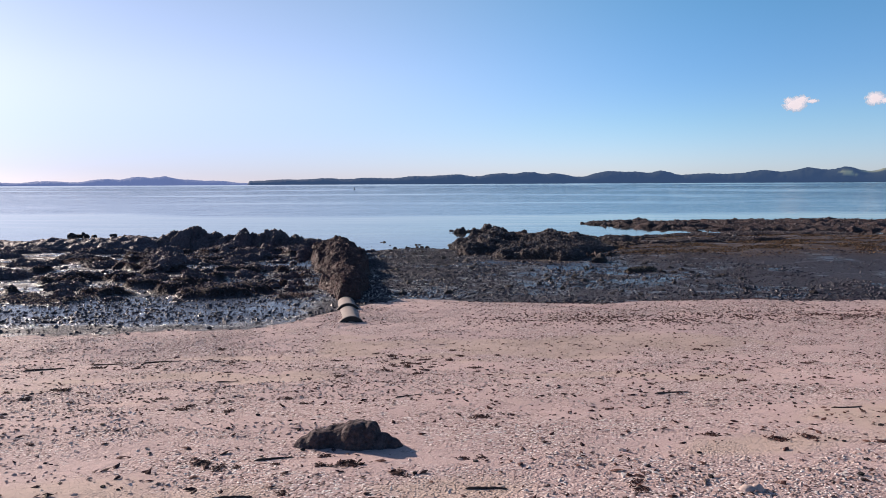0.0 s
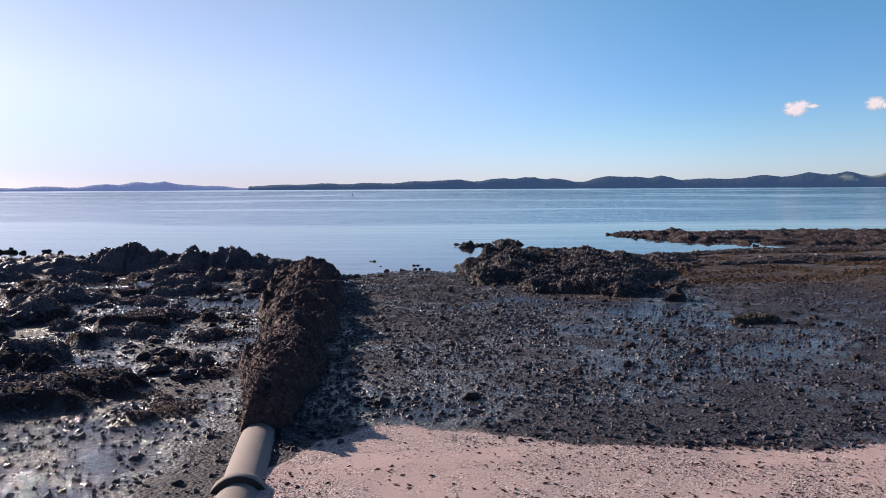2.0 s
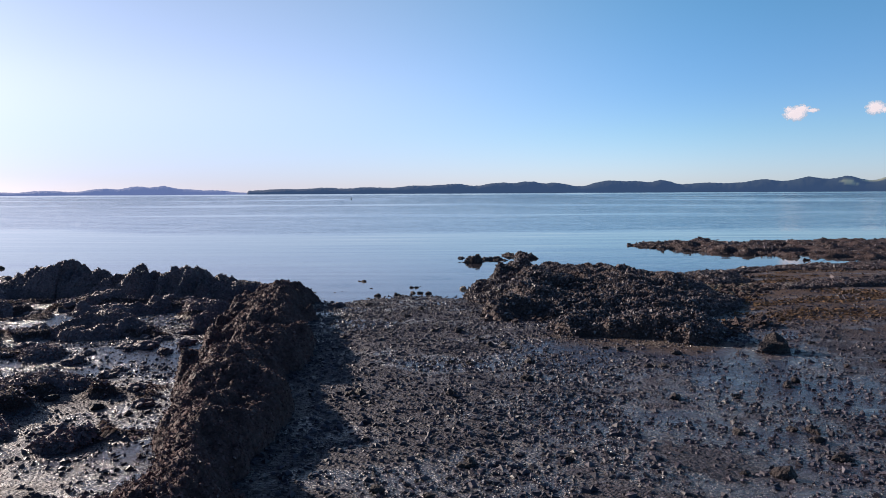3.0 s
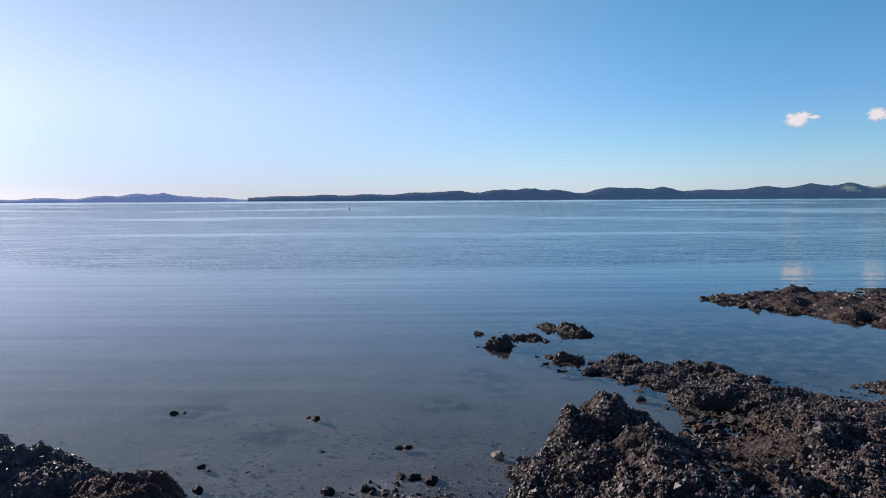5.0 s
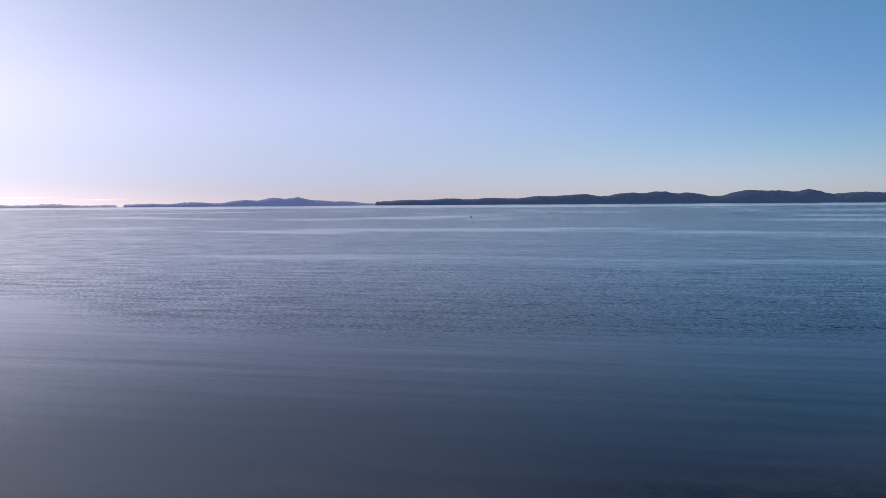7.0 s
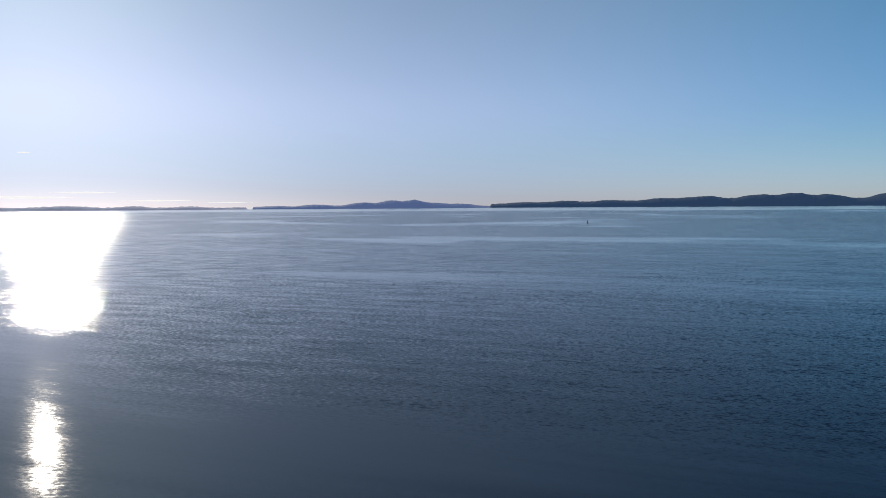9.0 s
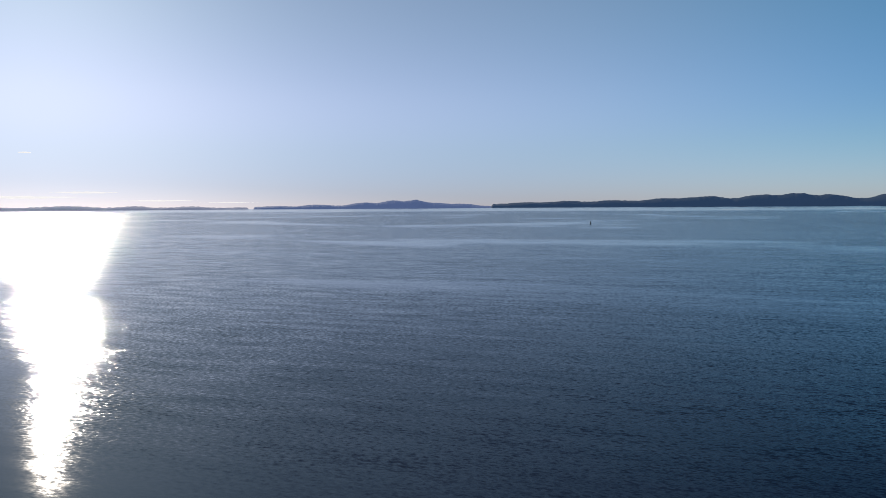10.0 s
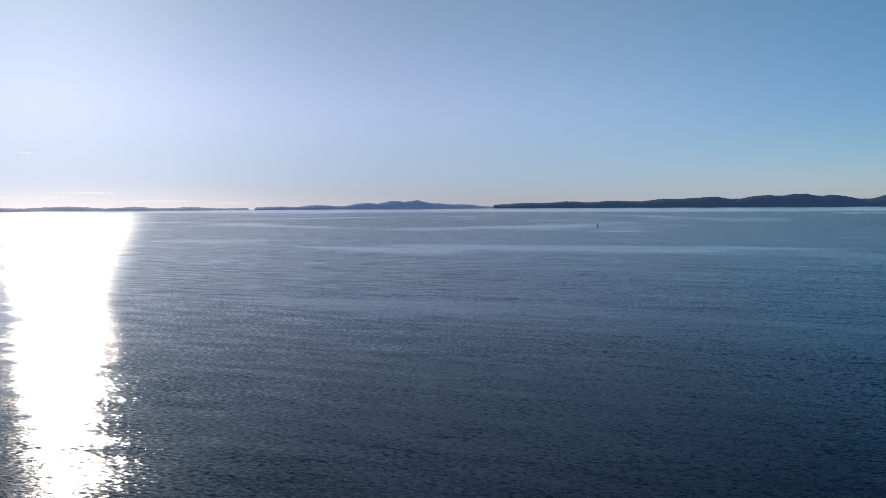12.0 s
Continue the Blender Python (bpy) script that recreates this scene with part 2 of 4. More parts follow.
def make_water():
    n = Nodes("sea_water", 0.04, 0.5)
    n.set("IOR", 1.333)
    p = n.place()
    at_xyz = n.add("SeparateXYZ", Vector=p)
    y = at_xyz.outputs[1]
    # the breeze reaches in to a line about a hundred metres out; inshore of it the sea lies calm
    west = n.math("MAXIMUM", n.math("SUBTRACT", -27.0, at_xyz.outputs[0]), 0.0)
    wander = n.math("MULTIPLY", n.math("SUBTRACT", n.noise(0.03, 4, 0.6, stretch=(0.5, 1.0, 1)), 0.5), 12.0)
    edge = n.math("ADD", n.math("MINIMUM", n.math("MULTIPLY", n.math("MULTIPLY", west, west), 0.02), 14.0), n.math("ADD", 104.0, wander))
    breeze = n.add("MapRange", Value=n.math("SUBTRACT", y, edge))
    breeze.interpolation_type = "SMOOTHSTEP"
    for key, v in (("From Min", -4.0), ("From Max", 8.0), ("To Min", 0.12), ("To Max", 1.0)):
        breeze.inputs[key].default_value = v
    far = n.add("MapRange", Value=y)
    for key, v in (("From Min", 40.0), ("From Max", 600.0)):
        far.inputs[key].default_value = v
    reach = n.ramp(far.outputs[0], (0.0, 0.16), (0.12, 0.215), (0.25, 0.30), (0.40, 0.42), (1.0, 0.62))
    reach = n.math("MULTIPLY", n.add("SeparateColor", Color=reach).outputs[0], breeze.outputs[0])
    shore = n.add("MapRange", Value=y)
    for key, v in (("From Min", 1500.0), ("From Max", 1750.0), ("To Min", 1.0), ("To Max", 0.24)):
        shore.inputs[key].default_value = v
    # slicks lie in long soft streaks, wider apart farther out
    out = n.math("LOGARITHM", n.math("MAXIMUM", y, 20.0), 2.718)
    streak = n.add("CombineXYZ", X=n.math("DIVIDE", at_xyz.outputs[0], 150.0), Y=n.math("MULTIPLY", out, 3.6), Z=4.0)
    bands = n.add("TexNoise", Scale=1.0, Detail=3.0, Roughness=0.5, Distortion=0.6, Vector=streak.outputs[0])
    slick = n.ramp(bands.outputs[0], (0.36, 0.38), (0.48, 1.0))
    slick = n.add("SeparateColor", Color=slick).outputs[0]
    glide = n.ramp(n.noise(0.10, 4, 0.55, stretch=(0.16, 1.0, 1)), (0.38, 0.78), (0.62, 1.0))
    glide = n.add("SeparateColor", Color=glide).outputs[0]
    amp = n.math("MULTIPLY", n.math("MULTIPLY", n.math("MULTIPLY", reach, 1.0), shore.outputs[0]), n.math("MULTIPLY", slick, glide))
    fine = n.noise(1.0, 4, 0.62, out="Color", stretch=(2.4, 4.8, 1))
    wide = n.noise(1.0, 2, 0.5, out="Color", stretch=(0.12, 0.55, 1))
    total = n.mix(0.26, fine, wide)
    c = n.add("SeparateColor", Color=total)
    sx = n.math("MULTIPLY", n.math("SUBTRACT", c.outputs[0], 0.5), n.math("MULTIPLY", amp, 3.8))
    # at a grazing look only the near sides of the wavelets are seen
    sy = n.math("MULTIPLY", n.math("ABSOLUTE", n.math("SUBTRACT", c.outputs[1], 0.5)), n.math("MULTIPLY", amp, -4.6))
    lines = n.noise(1.0, 3, 0.55, stretch=(0.045, 0.8, 1))
    sy = n.math("ADD", sy, n.math("MULTIPLY", n.math("SUBTRACT", lines, 0.5), n.math("MULTIPLY", glide, 0.06)))
    vec = n.add("CombineXYZ", X=sx, Y=sy, Z=1.0)
    unit = n.add("VectorMath", Vector=vec.outputs[0])
    unit.operation = "NORMALIZE"
    n.set("Normal", unit.outputs[0])
    n.set("Roughness", n.math("ADD", 0.028, n.math("MULTIPLY", breeze.outputs[0], 0.05)))
    n.set("Base Color", n.mix(n.noise(0.01, 3), (0.0035, 0.0095, 0.025), (0.0050, 0.0125, 0.032)))
    # over the shallows the bed shows through
    thin = n.add("BsdfPrincipled", Roughness=0.05, IOR=1.333, Normal=unit.outputs[0])
    for key, v in (("Transmission Weight", 1.0), ("Specular IOR Level", 0.5), ("Base Color", (0.70, 0.79, 0.91, 1))):
        thin.inputs[key].default_value = v
    both = n.t.nodes.new("ShaderNodeMixShader")
    n.put(n.attr("clear"), both.inputs[0])
    n.put(n.bsdf.outputs[0], both.inputs[1])
    n.put(thin.outputs[0], both.inputs[2])
    n.put(both.outputs[0], n.t.nodes["Material Output"].inputs["Surface"])
    return n.mat


def make_concrete():
    n = Nodes("weathered_concrete", 0.85)
    col = n.mix(n.noise(2.2, 5, 0.6), (0.225, 0.178, 0.163), (0.325, 0.262, 0.240))
    col = n.mix(n.ramp(n.noise(24, 6, 0.7), (0.35, 0.5), (0.6, 0.0)), col, (0.20, 0.18, 0.15))
    n.set("Base Color", col)
    n.set("Normal", n.bump(n.noise(45, 5, 0.7), 0.4, 0.01))
    return n.mat


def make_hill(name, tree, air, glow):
    """Wooded hills kilometres off; the haze before them is put in as emission."""
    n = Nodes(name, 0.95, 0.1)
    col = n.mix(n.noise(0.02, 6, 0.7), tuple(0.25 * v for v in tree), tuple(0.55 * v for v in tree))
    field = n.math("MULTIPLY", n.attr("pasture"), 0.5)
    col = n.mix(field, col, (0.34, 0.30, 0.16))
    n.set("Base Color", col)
    # emission colour carries the haze, with extra glow over the pastures
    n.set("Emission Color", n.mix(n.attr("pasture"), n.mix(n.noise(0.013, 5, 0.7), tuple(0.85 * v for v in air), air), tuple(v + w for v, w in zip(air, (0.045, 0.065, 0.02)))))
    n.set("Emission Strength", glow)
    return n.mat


def make_plain(name, col, rough=0.7, other=None, scale=12.0):
    n = Nodes(name, rough)
    n.set("Base Color", n.mix(n.noise(scale, 5, 0.65), col, other or tuple(0.6 * v for v in col)))
    n.set("Normal", n.bump(n.noise(scale * 3, 4), 0.4, 0.01))
    return n.mat


GROUND = make_ground()
WATER = make_water()
CONCRETE = make_concrete()
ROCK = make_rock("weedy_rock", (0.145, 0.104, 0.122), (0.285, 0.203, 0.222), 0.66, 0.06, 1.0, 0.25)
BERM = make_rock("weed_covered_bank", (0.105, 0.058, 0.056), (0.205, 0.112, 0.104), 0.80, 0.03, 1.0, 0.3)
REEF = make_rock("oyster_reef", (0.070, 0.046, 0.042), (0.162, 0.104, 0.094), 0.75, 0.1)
BOULDER = make_rock("beach_rock", (0.13, 0.092, 0.094), (0.23, 0.165, 0.165), 0.9, 0.02, 2.0, 0.1)
STONE = make_rock("wet_stone", (0.030, 0.023, 0.024), (0.070, 0.055, 0.053), 0.7, 0.08, 2.0)
ORANGE = make_pieces("orange_weed", ((0.0, (0.050, 0.030, 0.020)), (0.6, (0.135, 0.076, 0.042)), (1.0, (0.24, 0.145, 0.080))), 0.8, 40, 0.15)
GRAVEL = make_pieces("wet_gravel", ((0.0, (0.022, 0.019, 0.028)), (0.45, (0.047, 0.040, 0.056)), (0.9, (0.092, 0.079, 0.104)), (1.0, (0.17, 0.155, 0.18))), 0.66, 40, 0.3)
TUFT = make_pieces("weed_tufts", ((0.0, (0.080, 0.053, 0.058)), (0.55, (0.205, 0.130, 0.134)), (0.95, (0.30, 0.190, 0.194)), (1.0, (0.38, 0.30, 0.30))), 0.75, 40, 0.25)
BANK_WEED = make_pieces("bank_weed", ((0.0, (0.068, 0.038, 0.041)), (0.55, (0.138, 0.077, 0.078)), (0.95, (0.20, 0.116, 0.114)), (1.0, (0.32, 0.24, 0.235))), 0.8, 40, 0.15)
OYSTER = make_pieces("oyster_shell", ((0.0, (0.034, 0.025, 0.028)), (0.5, (0.100, 0.074, 0.080)), (0.88, (0.175, 0.137, 0.140)), (1.0, (0.30, 0.27, 0.265))), 0.6, 40, 0.35)
PALE = make_pieces("pale_oysters", ((0.0, (0.05, 0.035, 0.025)), (0.6, (0.13, 0.10, 0.072)), (1.0, (0.38, 0.33, 0.26))), 0.75, 40, 0.2)
SHELL = make_pieces("shell_bits", ((0.0, (0.12, 0.07, 0.06)), (0.14, (0.40, 0.26, 0.225)), (0.45, (0.64, 0.46, 0.41)), (0.78, (0.80, 0.68, 0.61)), (1.0, (0.88, 0.82, 0.78))), 0.8, 40, 0.1)
WRACK = make_pieces("dry_seaweed", ((0.0, (0.040, 0.017, 0.016)), (0.6, (0.12, 0.052, 0.045)), (1.0, (0.21, 0.105, 0.085))), 0.85, 40, 0.15)
JOINT_SHADE = make_plain("joint_shade", (0.045, 0.034, 0.028), 0.85)
TWIG = make_plain("driftwood", (0.12, 0.075, 0.058), 0.85, (0.05, 0.032, 0.025))
BUOY = make_plain("buoy_paint", (0.05, 0.06, 0.05), 0.5)
# bluer and paler emission by distance stands for haze
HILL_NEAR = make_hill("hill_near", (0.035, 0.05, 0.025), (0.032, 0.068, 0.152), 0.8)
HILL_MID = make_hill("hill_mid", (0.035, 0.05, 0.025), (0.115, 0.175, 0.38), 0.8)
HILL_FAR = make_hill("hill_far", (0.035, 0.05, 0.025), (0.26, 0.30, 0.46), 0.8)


# ---- shape helpers ----
def hashed(ix, iy, seed):
    h = (ix.astype(np.int64) * 374761393 + iy.astype(np.int64) * 668265263 + seed * 974711) & 0xFFFFFFFF
    h = ((h ^ (h >> 13)) * 1274126177) & 0xFFFFFFFF
    h = ((h ^ (h >> 16)) * 2246822519) & 0xFFFFFFFF
    return ((h ^ (h >> 15)) & 0xFFFFFF) / 0xFFFFFF


def value_noise(x, y, seed=0):
    """Smooth noise, -1 to 1."""
    ix, iy = np.floor(x), np.floor(y)
    fx, fy = x - ix, y - iy
    fx, fy = fx * fx * (3 - 2 * fx), fy * fy * (3 - 2 * fy)
    a, b = hashed(ix, iy, seed), hashed(ix + 1, iy, seed)
    c, d = hashed(ix, iy + 1, seed), hashed(ix + 1, iy + 1, seed)
    return 2 * ((a + (b - a) * fx) * (1 - fy) + (c + (d - c) * fx) * fy) - 1


def fbm(x, y, seed=0, octaves=4, gain=0.5):
    total, size = 0, 1.0
    for k in range(octaves):
        total = total + size * value_noise(x * 2.03**k, y * 2.03**k, seed + 17 * k)
        size *= gain
    return total


def lumps(x, y, seed=0):
    """Rounded knobs of about one unit, 0 to 1."""
    ix, iy = np.floor(x), np.floor(y)
    best = np.full(np.shape(x), 9.0)
    for dx in (-1, 0, 1):
        for dy in (-1, 0, 1):
            cx, cy = ix + dx, iy + dy
            px, py = cx + hashed(cx, cy, seed), cy + hashed(cx, cy, seed + 5)
            best = np.minimum(best, (x - px) ** 2 + (y - py) ** 2)
    return np.clip(1 - best, 0, 1)


def smooth(a, b, v):
    k = np.clip((v - a) / (b - a), 0, 1)
    return k * k * (3 - 2 * k)


def raw_mesh(name, verts, faces, material, soft=False):
    """A mesh from arrays; all faces have the same number of corners."""
    verts, faces = np.asarray(verts, np.float32), np.asarray(faces, np.int32)
    me = bpy.data.meshes.new(name)
    me.vertices.add(len(verts))
    me.vertices.foreach_set("co", verts.ravel())
    me.loops.add(faces.size)
    me.loops.foreach_set("vertex_index", faces.ravel())
    me.polygons.add(len(faces))
    me.polygons.foreach_set("loop_start", np.arange(0, faces.size, faces.shape[1], dtype=np.int32))
    me.polygons.foreach_set("use_smooth", np.full(len(faces), soft))
    me.update(calc_edges=True)
    me.materials.append(material)
    return me


def grid_faces(nu, nv):
    i = np.arange(nu * nv).reshape(nu, nv)
    return np.stack([i[:-1, :-1], i[1:, :-1], i[1:, 1:], i[:-1, 1:]], -1).reshape(-1, 4)


def paint(me, name, values):
    me.attributes.new(name, "FLOAT", "POINT").data.foreach_set("value", np.asarray(values, np.float32).ravel())


def part(name, me, parent, label="", kind=""):
    ob = new(name, me)
    ob.parent = parent
    return tagged(ob, label, kind=kind)


def spaced(fine_from, fine_to, step, reach_low, reach_high, grow=1.16):
    """Even steps over a stretch, and ever longer ones beyond it."""
    mid = list(np.arange(fine_from, fine_to, step))
    low, high, s = [], [], step
    v = fine_from
    while v > reach_low:
        s *= grow
        v -= s
        low.append(max(v, reach_low))
    s, v = step, mid[-1]
    while v < reach_high:
        s *= grow
        v += s
        high.append(min(v, reach_high))
    return np.array(low[::-1] + mid + high)


# ---- the lie of the land ----
PROFILE_Y = [-4900, -200, -30, 0, 6.5, 8.65, 12.8, 17, 21, 27, 32, 40, 47, 51, 56, 70, 100, 200, 1000, 4900]
PROFILE_Z = [30, 12, 4.6, 3.3, 2.6, 2.3, 1.7, 1.5, 1.25, 0.92, 0.69, 0.42, 0.2, 0.0, -0.15, -0.4, -0.8, -2.4, -6, -9]
SHORE_X = [-60, -4, 1, 5, 8, 12, 16, 22, 30, 60]
SHORE_Y = [52, 51, 51.3, 54, 56, 58.5, 60.5, 64, 66, 62]
EDGE_X = [-30, -8, -4.6, -3.7, -3.0, -2.1, -1.4, 0, 1.4, 5, 10, 30]
EDGE_Y = [14.6, 15.4, 16.0, 17.0, 19.5, 21.8, 22.5, 22.2, 21.5, 21.25, 21.9, 22.0]


def shelf(x, y):
    """The even slope of the shore."""
    out = (np.interp(x, SHORE_X, SHORE_Y) - 51) * smooth(32, 52, y) * (1 - smooth(75, 160, y))
    return np.interp(y - out, PROFILE_Y, PROFILE_Z)


SHEEN = ((-21.5, 51.8), (-16.7, 44.0), (-14.7, 43.9), (-11.7, 40.2), (-10.5, 37.3), (-8.9, 38.1), (-7.6, 39.0))


def sheen(x, y):
    """Bare wet mud between the lumps."""
    return np.clip(sum(np.exp(-(((x - a) / 2.0) ** 2 + ((y - b) / 1.6) ** 2)) for a, b in SHEEN), 0, 1)


def knolls(x, y):
    """Weedy lumps standing on the mud to the left of the pipe."""
    inside = (1 - smooth(-6.5, -4.8, x + 0.155 * (y - 28))) * smooth(19.5, 25, y + 0.12 * (x + 8)) * (1 - smooth(50, 54, y)) * (1 - smooth(21, 27, -x))
    body = smooth(0.46, 0.8, fbm(x / 2.0, y / 1.5, 61, 4) + 0.16 * smooth(34, 50, y))
    return inside * body * (1 - sheen(x, y)) * (0.10 + 0.20 * lumps(x / 0.9, y / 0.8, 63) + 0.08 * lumps(x / 0.35, y / 0.35, 64))


BARE = ((1.6, 13.4, 2.5, 1.0), (4.4, 14.6, 2.5, 0.9), (2.6, 10.3, 1.5, 0.7), (-3.4, 9.9, 1.6, 0.6), (-1.6, 4.6, 1.6, 0.5), (2.6, 5.6, 1.2, 0.4), (4.6, 7.0, 1.3, 0.7), (-4.4, 12.6, 1.4, 0.5), (-1.8, 13.9, 1.0, 1.1))


def bare_sand(x, y):
    """Where the sand lies bare of shells."""
    k = sum(np.exp(-(((x - a) / rx) ** 2 + ((y - b) / ry) ** 2)) for a, b, rx, ry in BARE)
    return smooth(0.35, 0.75, k + 0.45 * fbm(x / 0.9, y / 0.6, 91, 5))


def land(x, y):
    """Height of the ground."""
    x, y = np.asarray(x, float), np.asarray(y, float)
    z = shelf(x, y)
    near = (1 - smooth(80, 300, np.abs(x))) * smooth(-60, -10, y) * (1 - smooth(120, 300, y))
    flat = smooth(0, 3, y - np.interp(x, EDGE_X, EDGE_Y))
    z = z + near * (0.035 * fbm(x / 4.0, y / 2.2, 3, 3) * (1 - flat) + 0.06 * fbm(x / 2.6, y / 2.0, 5, 5) * flat)
    z = z + knolls(x, y)
    z = z + near * (1 - flat) * 0.012 * fbm(x / 0.5, y / 0.35, 9, 3)
    return z


def at(x, y):
    return float(land(np.array([x]), np.array([y]))[0])


gx, gy = spaced(-18, 14, 0.17, -4900, 4900, 1.15), spaced(3, 55, 0.17, -4900, 4900, 1.15)
X, Y = np.meshgrid(gx, gy, indexing="ij")
Z = land(X, Y)
ground_mesh = raw_mesh("ground", np.stack([X, Y, Z], -1).reshape(-1, 3), grid_faces(len(gx), len(gy)), GROUND, True)
soft_edge = 0.5 + 0.9 * smooth(3, 5, -X)
paint(ground_mesh, "mud", np.clip(0.5 + 0.5 * (Y - np.interp(X, EDGE_X, EDGE_Y)) / soft_edge, 0, 1))
paint(ground_mesh, "weed", smooth(7, 12, X) * smooth(37, 46, Y) * (1 - 0.8 * smooth(40, 70, X)))
paint(ground_mesh, "pool", 0.8 * sheen(X, Y) + 1.1 * (1 - smooth(-4.6, -3.6, X)) * (1 - smooth(22, 25, Y)) * smooth(0.6, 1.8, Y - np.interp(X, EDGE_X, EDGE_Y)) + np.exp(-(((X - 4.0) / 2.6) ** 2 + ((Y - 39.0) / 1.2) ** 2)) + 0.5 * (1 - smooth(-5.5, -3.5, X)) * smooth(0.5, 3, Y - np.interp(X, EDGE_X, EDGE_Y)) + 0.6 * smooth(1, 4, X) * smooth(23, 28, Y) * (1 - smooth(45, 50, Y)) * (1 - 1.6 * smooth(9, 14, X)))
paint(ground_mesh, "crust", smooth(0.004, 0.04, knolls(X, Y)))
paint(ground_mesh, "bare", bare_sand(X, Y))
paint(ground_mesh, "silt", 1 - smooth(0.5, 1.1, np.hypot((X - 5.7) / 4.2, (Y - 39.9 + 0.35 * (X - 5.7)) / 1.5) + 0.25 * fbm(X / 0.9, Y / 0.9, 31, 3)))
KELP = ((0.5, 63.7, 0.9), (1.4, 62.1, 0.7), (-1.1, 60.0, 0.6), (-0.4, 59.8, 0.5), (2.0, 70.0, 2.2), (5.4, 73.0, 2.0), (6.0, 66.0, 2.4), (3.5, 68.5, 1.4), (9.0, 66.5, 2.2), (7.0, 70.5, 1.6), (-6.0, 57.0, 0.8), (15.0, 82.0, 2.0), (-9.0, 59.5, 1.2), (9.0, 70.0, 4.0), (12.5, 67.0, 4.0), (8.0, 76.0, 3.0), (13.0, 73.0, 4.0), (17.0, 70.0, 4.0), (2.0, 77.0, 2.5))
kelp = sum(np.exp(-((X - a) ** 2 + (Y - b) ** 2) / (r * r)) for a, b, r in KELP)
paint(ground_mesh, "kelp", np.clip(kelp * 1.5, 0, 1) * smooth(0.0, 0.06, -Z))
paint(ground_mesh, "bed", smooth(-0.02, 0.06, -Z))
tagged(new("ground", ground_mesh), "shelly pink sand running down to dark wet mud and silt", "beach", kind="structure")

wx, wy = spaced(-24, 32, 0.8, -4900, 4900), spaced(44, 90, 0.8, 40, 4900)
X, Y = np.meshgrid(wx, wy, indexing="ij")
water_mesh = raw_mesh("water", np.stack([X, Y, 0 * X], -1).reshape(-1, 3), grid_faces(len(wx), len(wy)), WATER, True)
paint(water_mesh, "clear", 1 - smooth(0.22, 0.6, -shelf(X, Y)))
water = tagged(new("water", water_mesh), "calm blue sea with faint ripples over a shallow bed", "water", kind="structure")
water.visible_shadow = False


# ---- far shore, clouds ----
def bearing(u):
    """Degrees to the right of +y for a place u on the far shore's scale."""
    return np.degrees(np.arctan((u - 784) / 1240))


def far_hills(name, label, reach, depth, span, tops, floor, material, seed, pasture=()):
    """A wooded shore on an arc round the beach: tops are (bearing, half-width, height in metres)."""
    a = np.linspace(span[0], span[1], 800)
    h = np.interp(a, span, floor) ** 4
    for b, w, t in tops:
        h = h + (t * np.exp(-(((a - b) / (1.1 * w)) ** 2))) ** 4
    h = h ** 0.25
    ends = smooth(0, 0.16, a - span[0]) * smooth(0, 0.16, span[1] - a)
    d = np.linspace(0, 1, 18)
    A, Dp = np.meshgrid(np.radians(a), d, indexing="ij")
    R = reach + depth * Dp
    front = np.clip(np.sin(np.pi * np.clip(Dp * 0.5 / 0.45, 0, 1)), 0, 1) ** 0.6
    trees = 2.8 * np.abs(value_noise(A * reach / 9, R / 9, seed)) + 4.5 * np.abs(value_noise(A * reach / 31, R / 31, seed + 2))
    gullies = 1 + 0.07 * fbm(A * reach / 120, R / 120, seed + 7, 3)
    Zh = (h * ends)[:, None] * front * gullies + trees * (front > 0.05) * ends[:, None] - 3.5 * (front > 0.05) * ends[:, None] - 2 * (Dp == 0)
    me = raw_mesh(name, np.stack([R * np.sin(A), R * np.cos(A), Zh], -1).reshape(-1, 3), grid_faces(len(a), len(d)), material, True)
    field = np.zeros(A.shape)
    for b, w, low, high in pasture:
        deg = np.degrees(A)
        k = 1 - smooth(0.3, 1.0, np.abs(deg - b) / w + 0.5 * fbm(deg * 4, Dp * 12, 4, 3))
        field = np.maximum(field, k * smooth(low, low + 0.1, Dp) * (1 - smooth(high - 0.1, high, Dp)))
    paint(me, "pasture", field)
    return tagged(new(name, me), label, "hills", kind="structure")


def tops_of(rows, reach):
    return [(bearing(u), max(0.5, w / 1240 * 57.3 * math.cos(radians(bearing(u))) ** 2), px * reach * math.cos(radians(bearing(u))) / 1240) for u, w, px in rows]


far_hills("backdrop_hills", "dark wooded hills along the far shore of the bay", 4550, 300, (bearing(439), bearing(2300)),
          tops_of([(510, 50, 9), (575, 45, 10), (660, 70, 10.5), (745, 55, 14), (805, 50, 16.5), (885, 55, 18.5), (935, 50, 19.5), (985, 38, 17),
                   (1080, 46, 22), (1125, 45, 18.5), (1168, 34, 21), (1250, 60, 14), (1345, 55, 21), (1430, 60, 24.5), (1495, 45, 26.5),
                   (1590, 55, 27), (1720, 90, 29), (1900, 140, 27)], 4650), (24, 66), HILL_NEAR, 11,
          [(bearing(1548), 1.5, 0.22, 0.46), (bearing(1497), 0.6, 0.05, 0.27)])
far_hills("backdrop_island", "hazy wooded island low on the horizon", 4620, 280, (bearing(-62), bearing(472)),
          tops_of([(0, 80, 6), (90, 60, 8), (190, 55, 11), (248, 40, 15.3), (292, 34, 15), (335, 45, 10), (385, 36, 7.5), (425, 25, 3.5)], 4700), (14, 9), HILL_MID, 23)
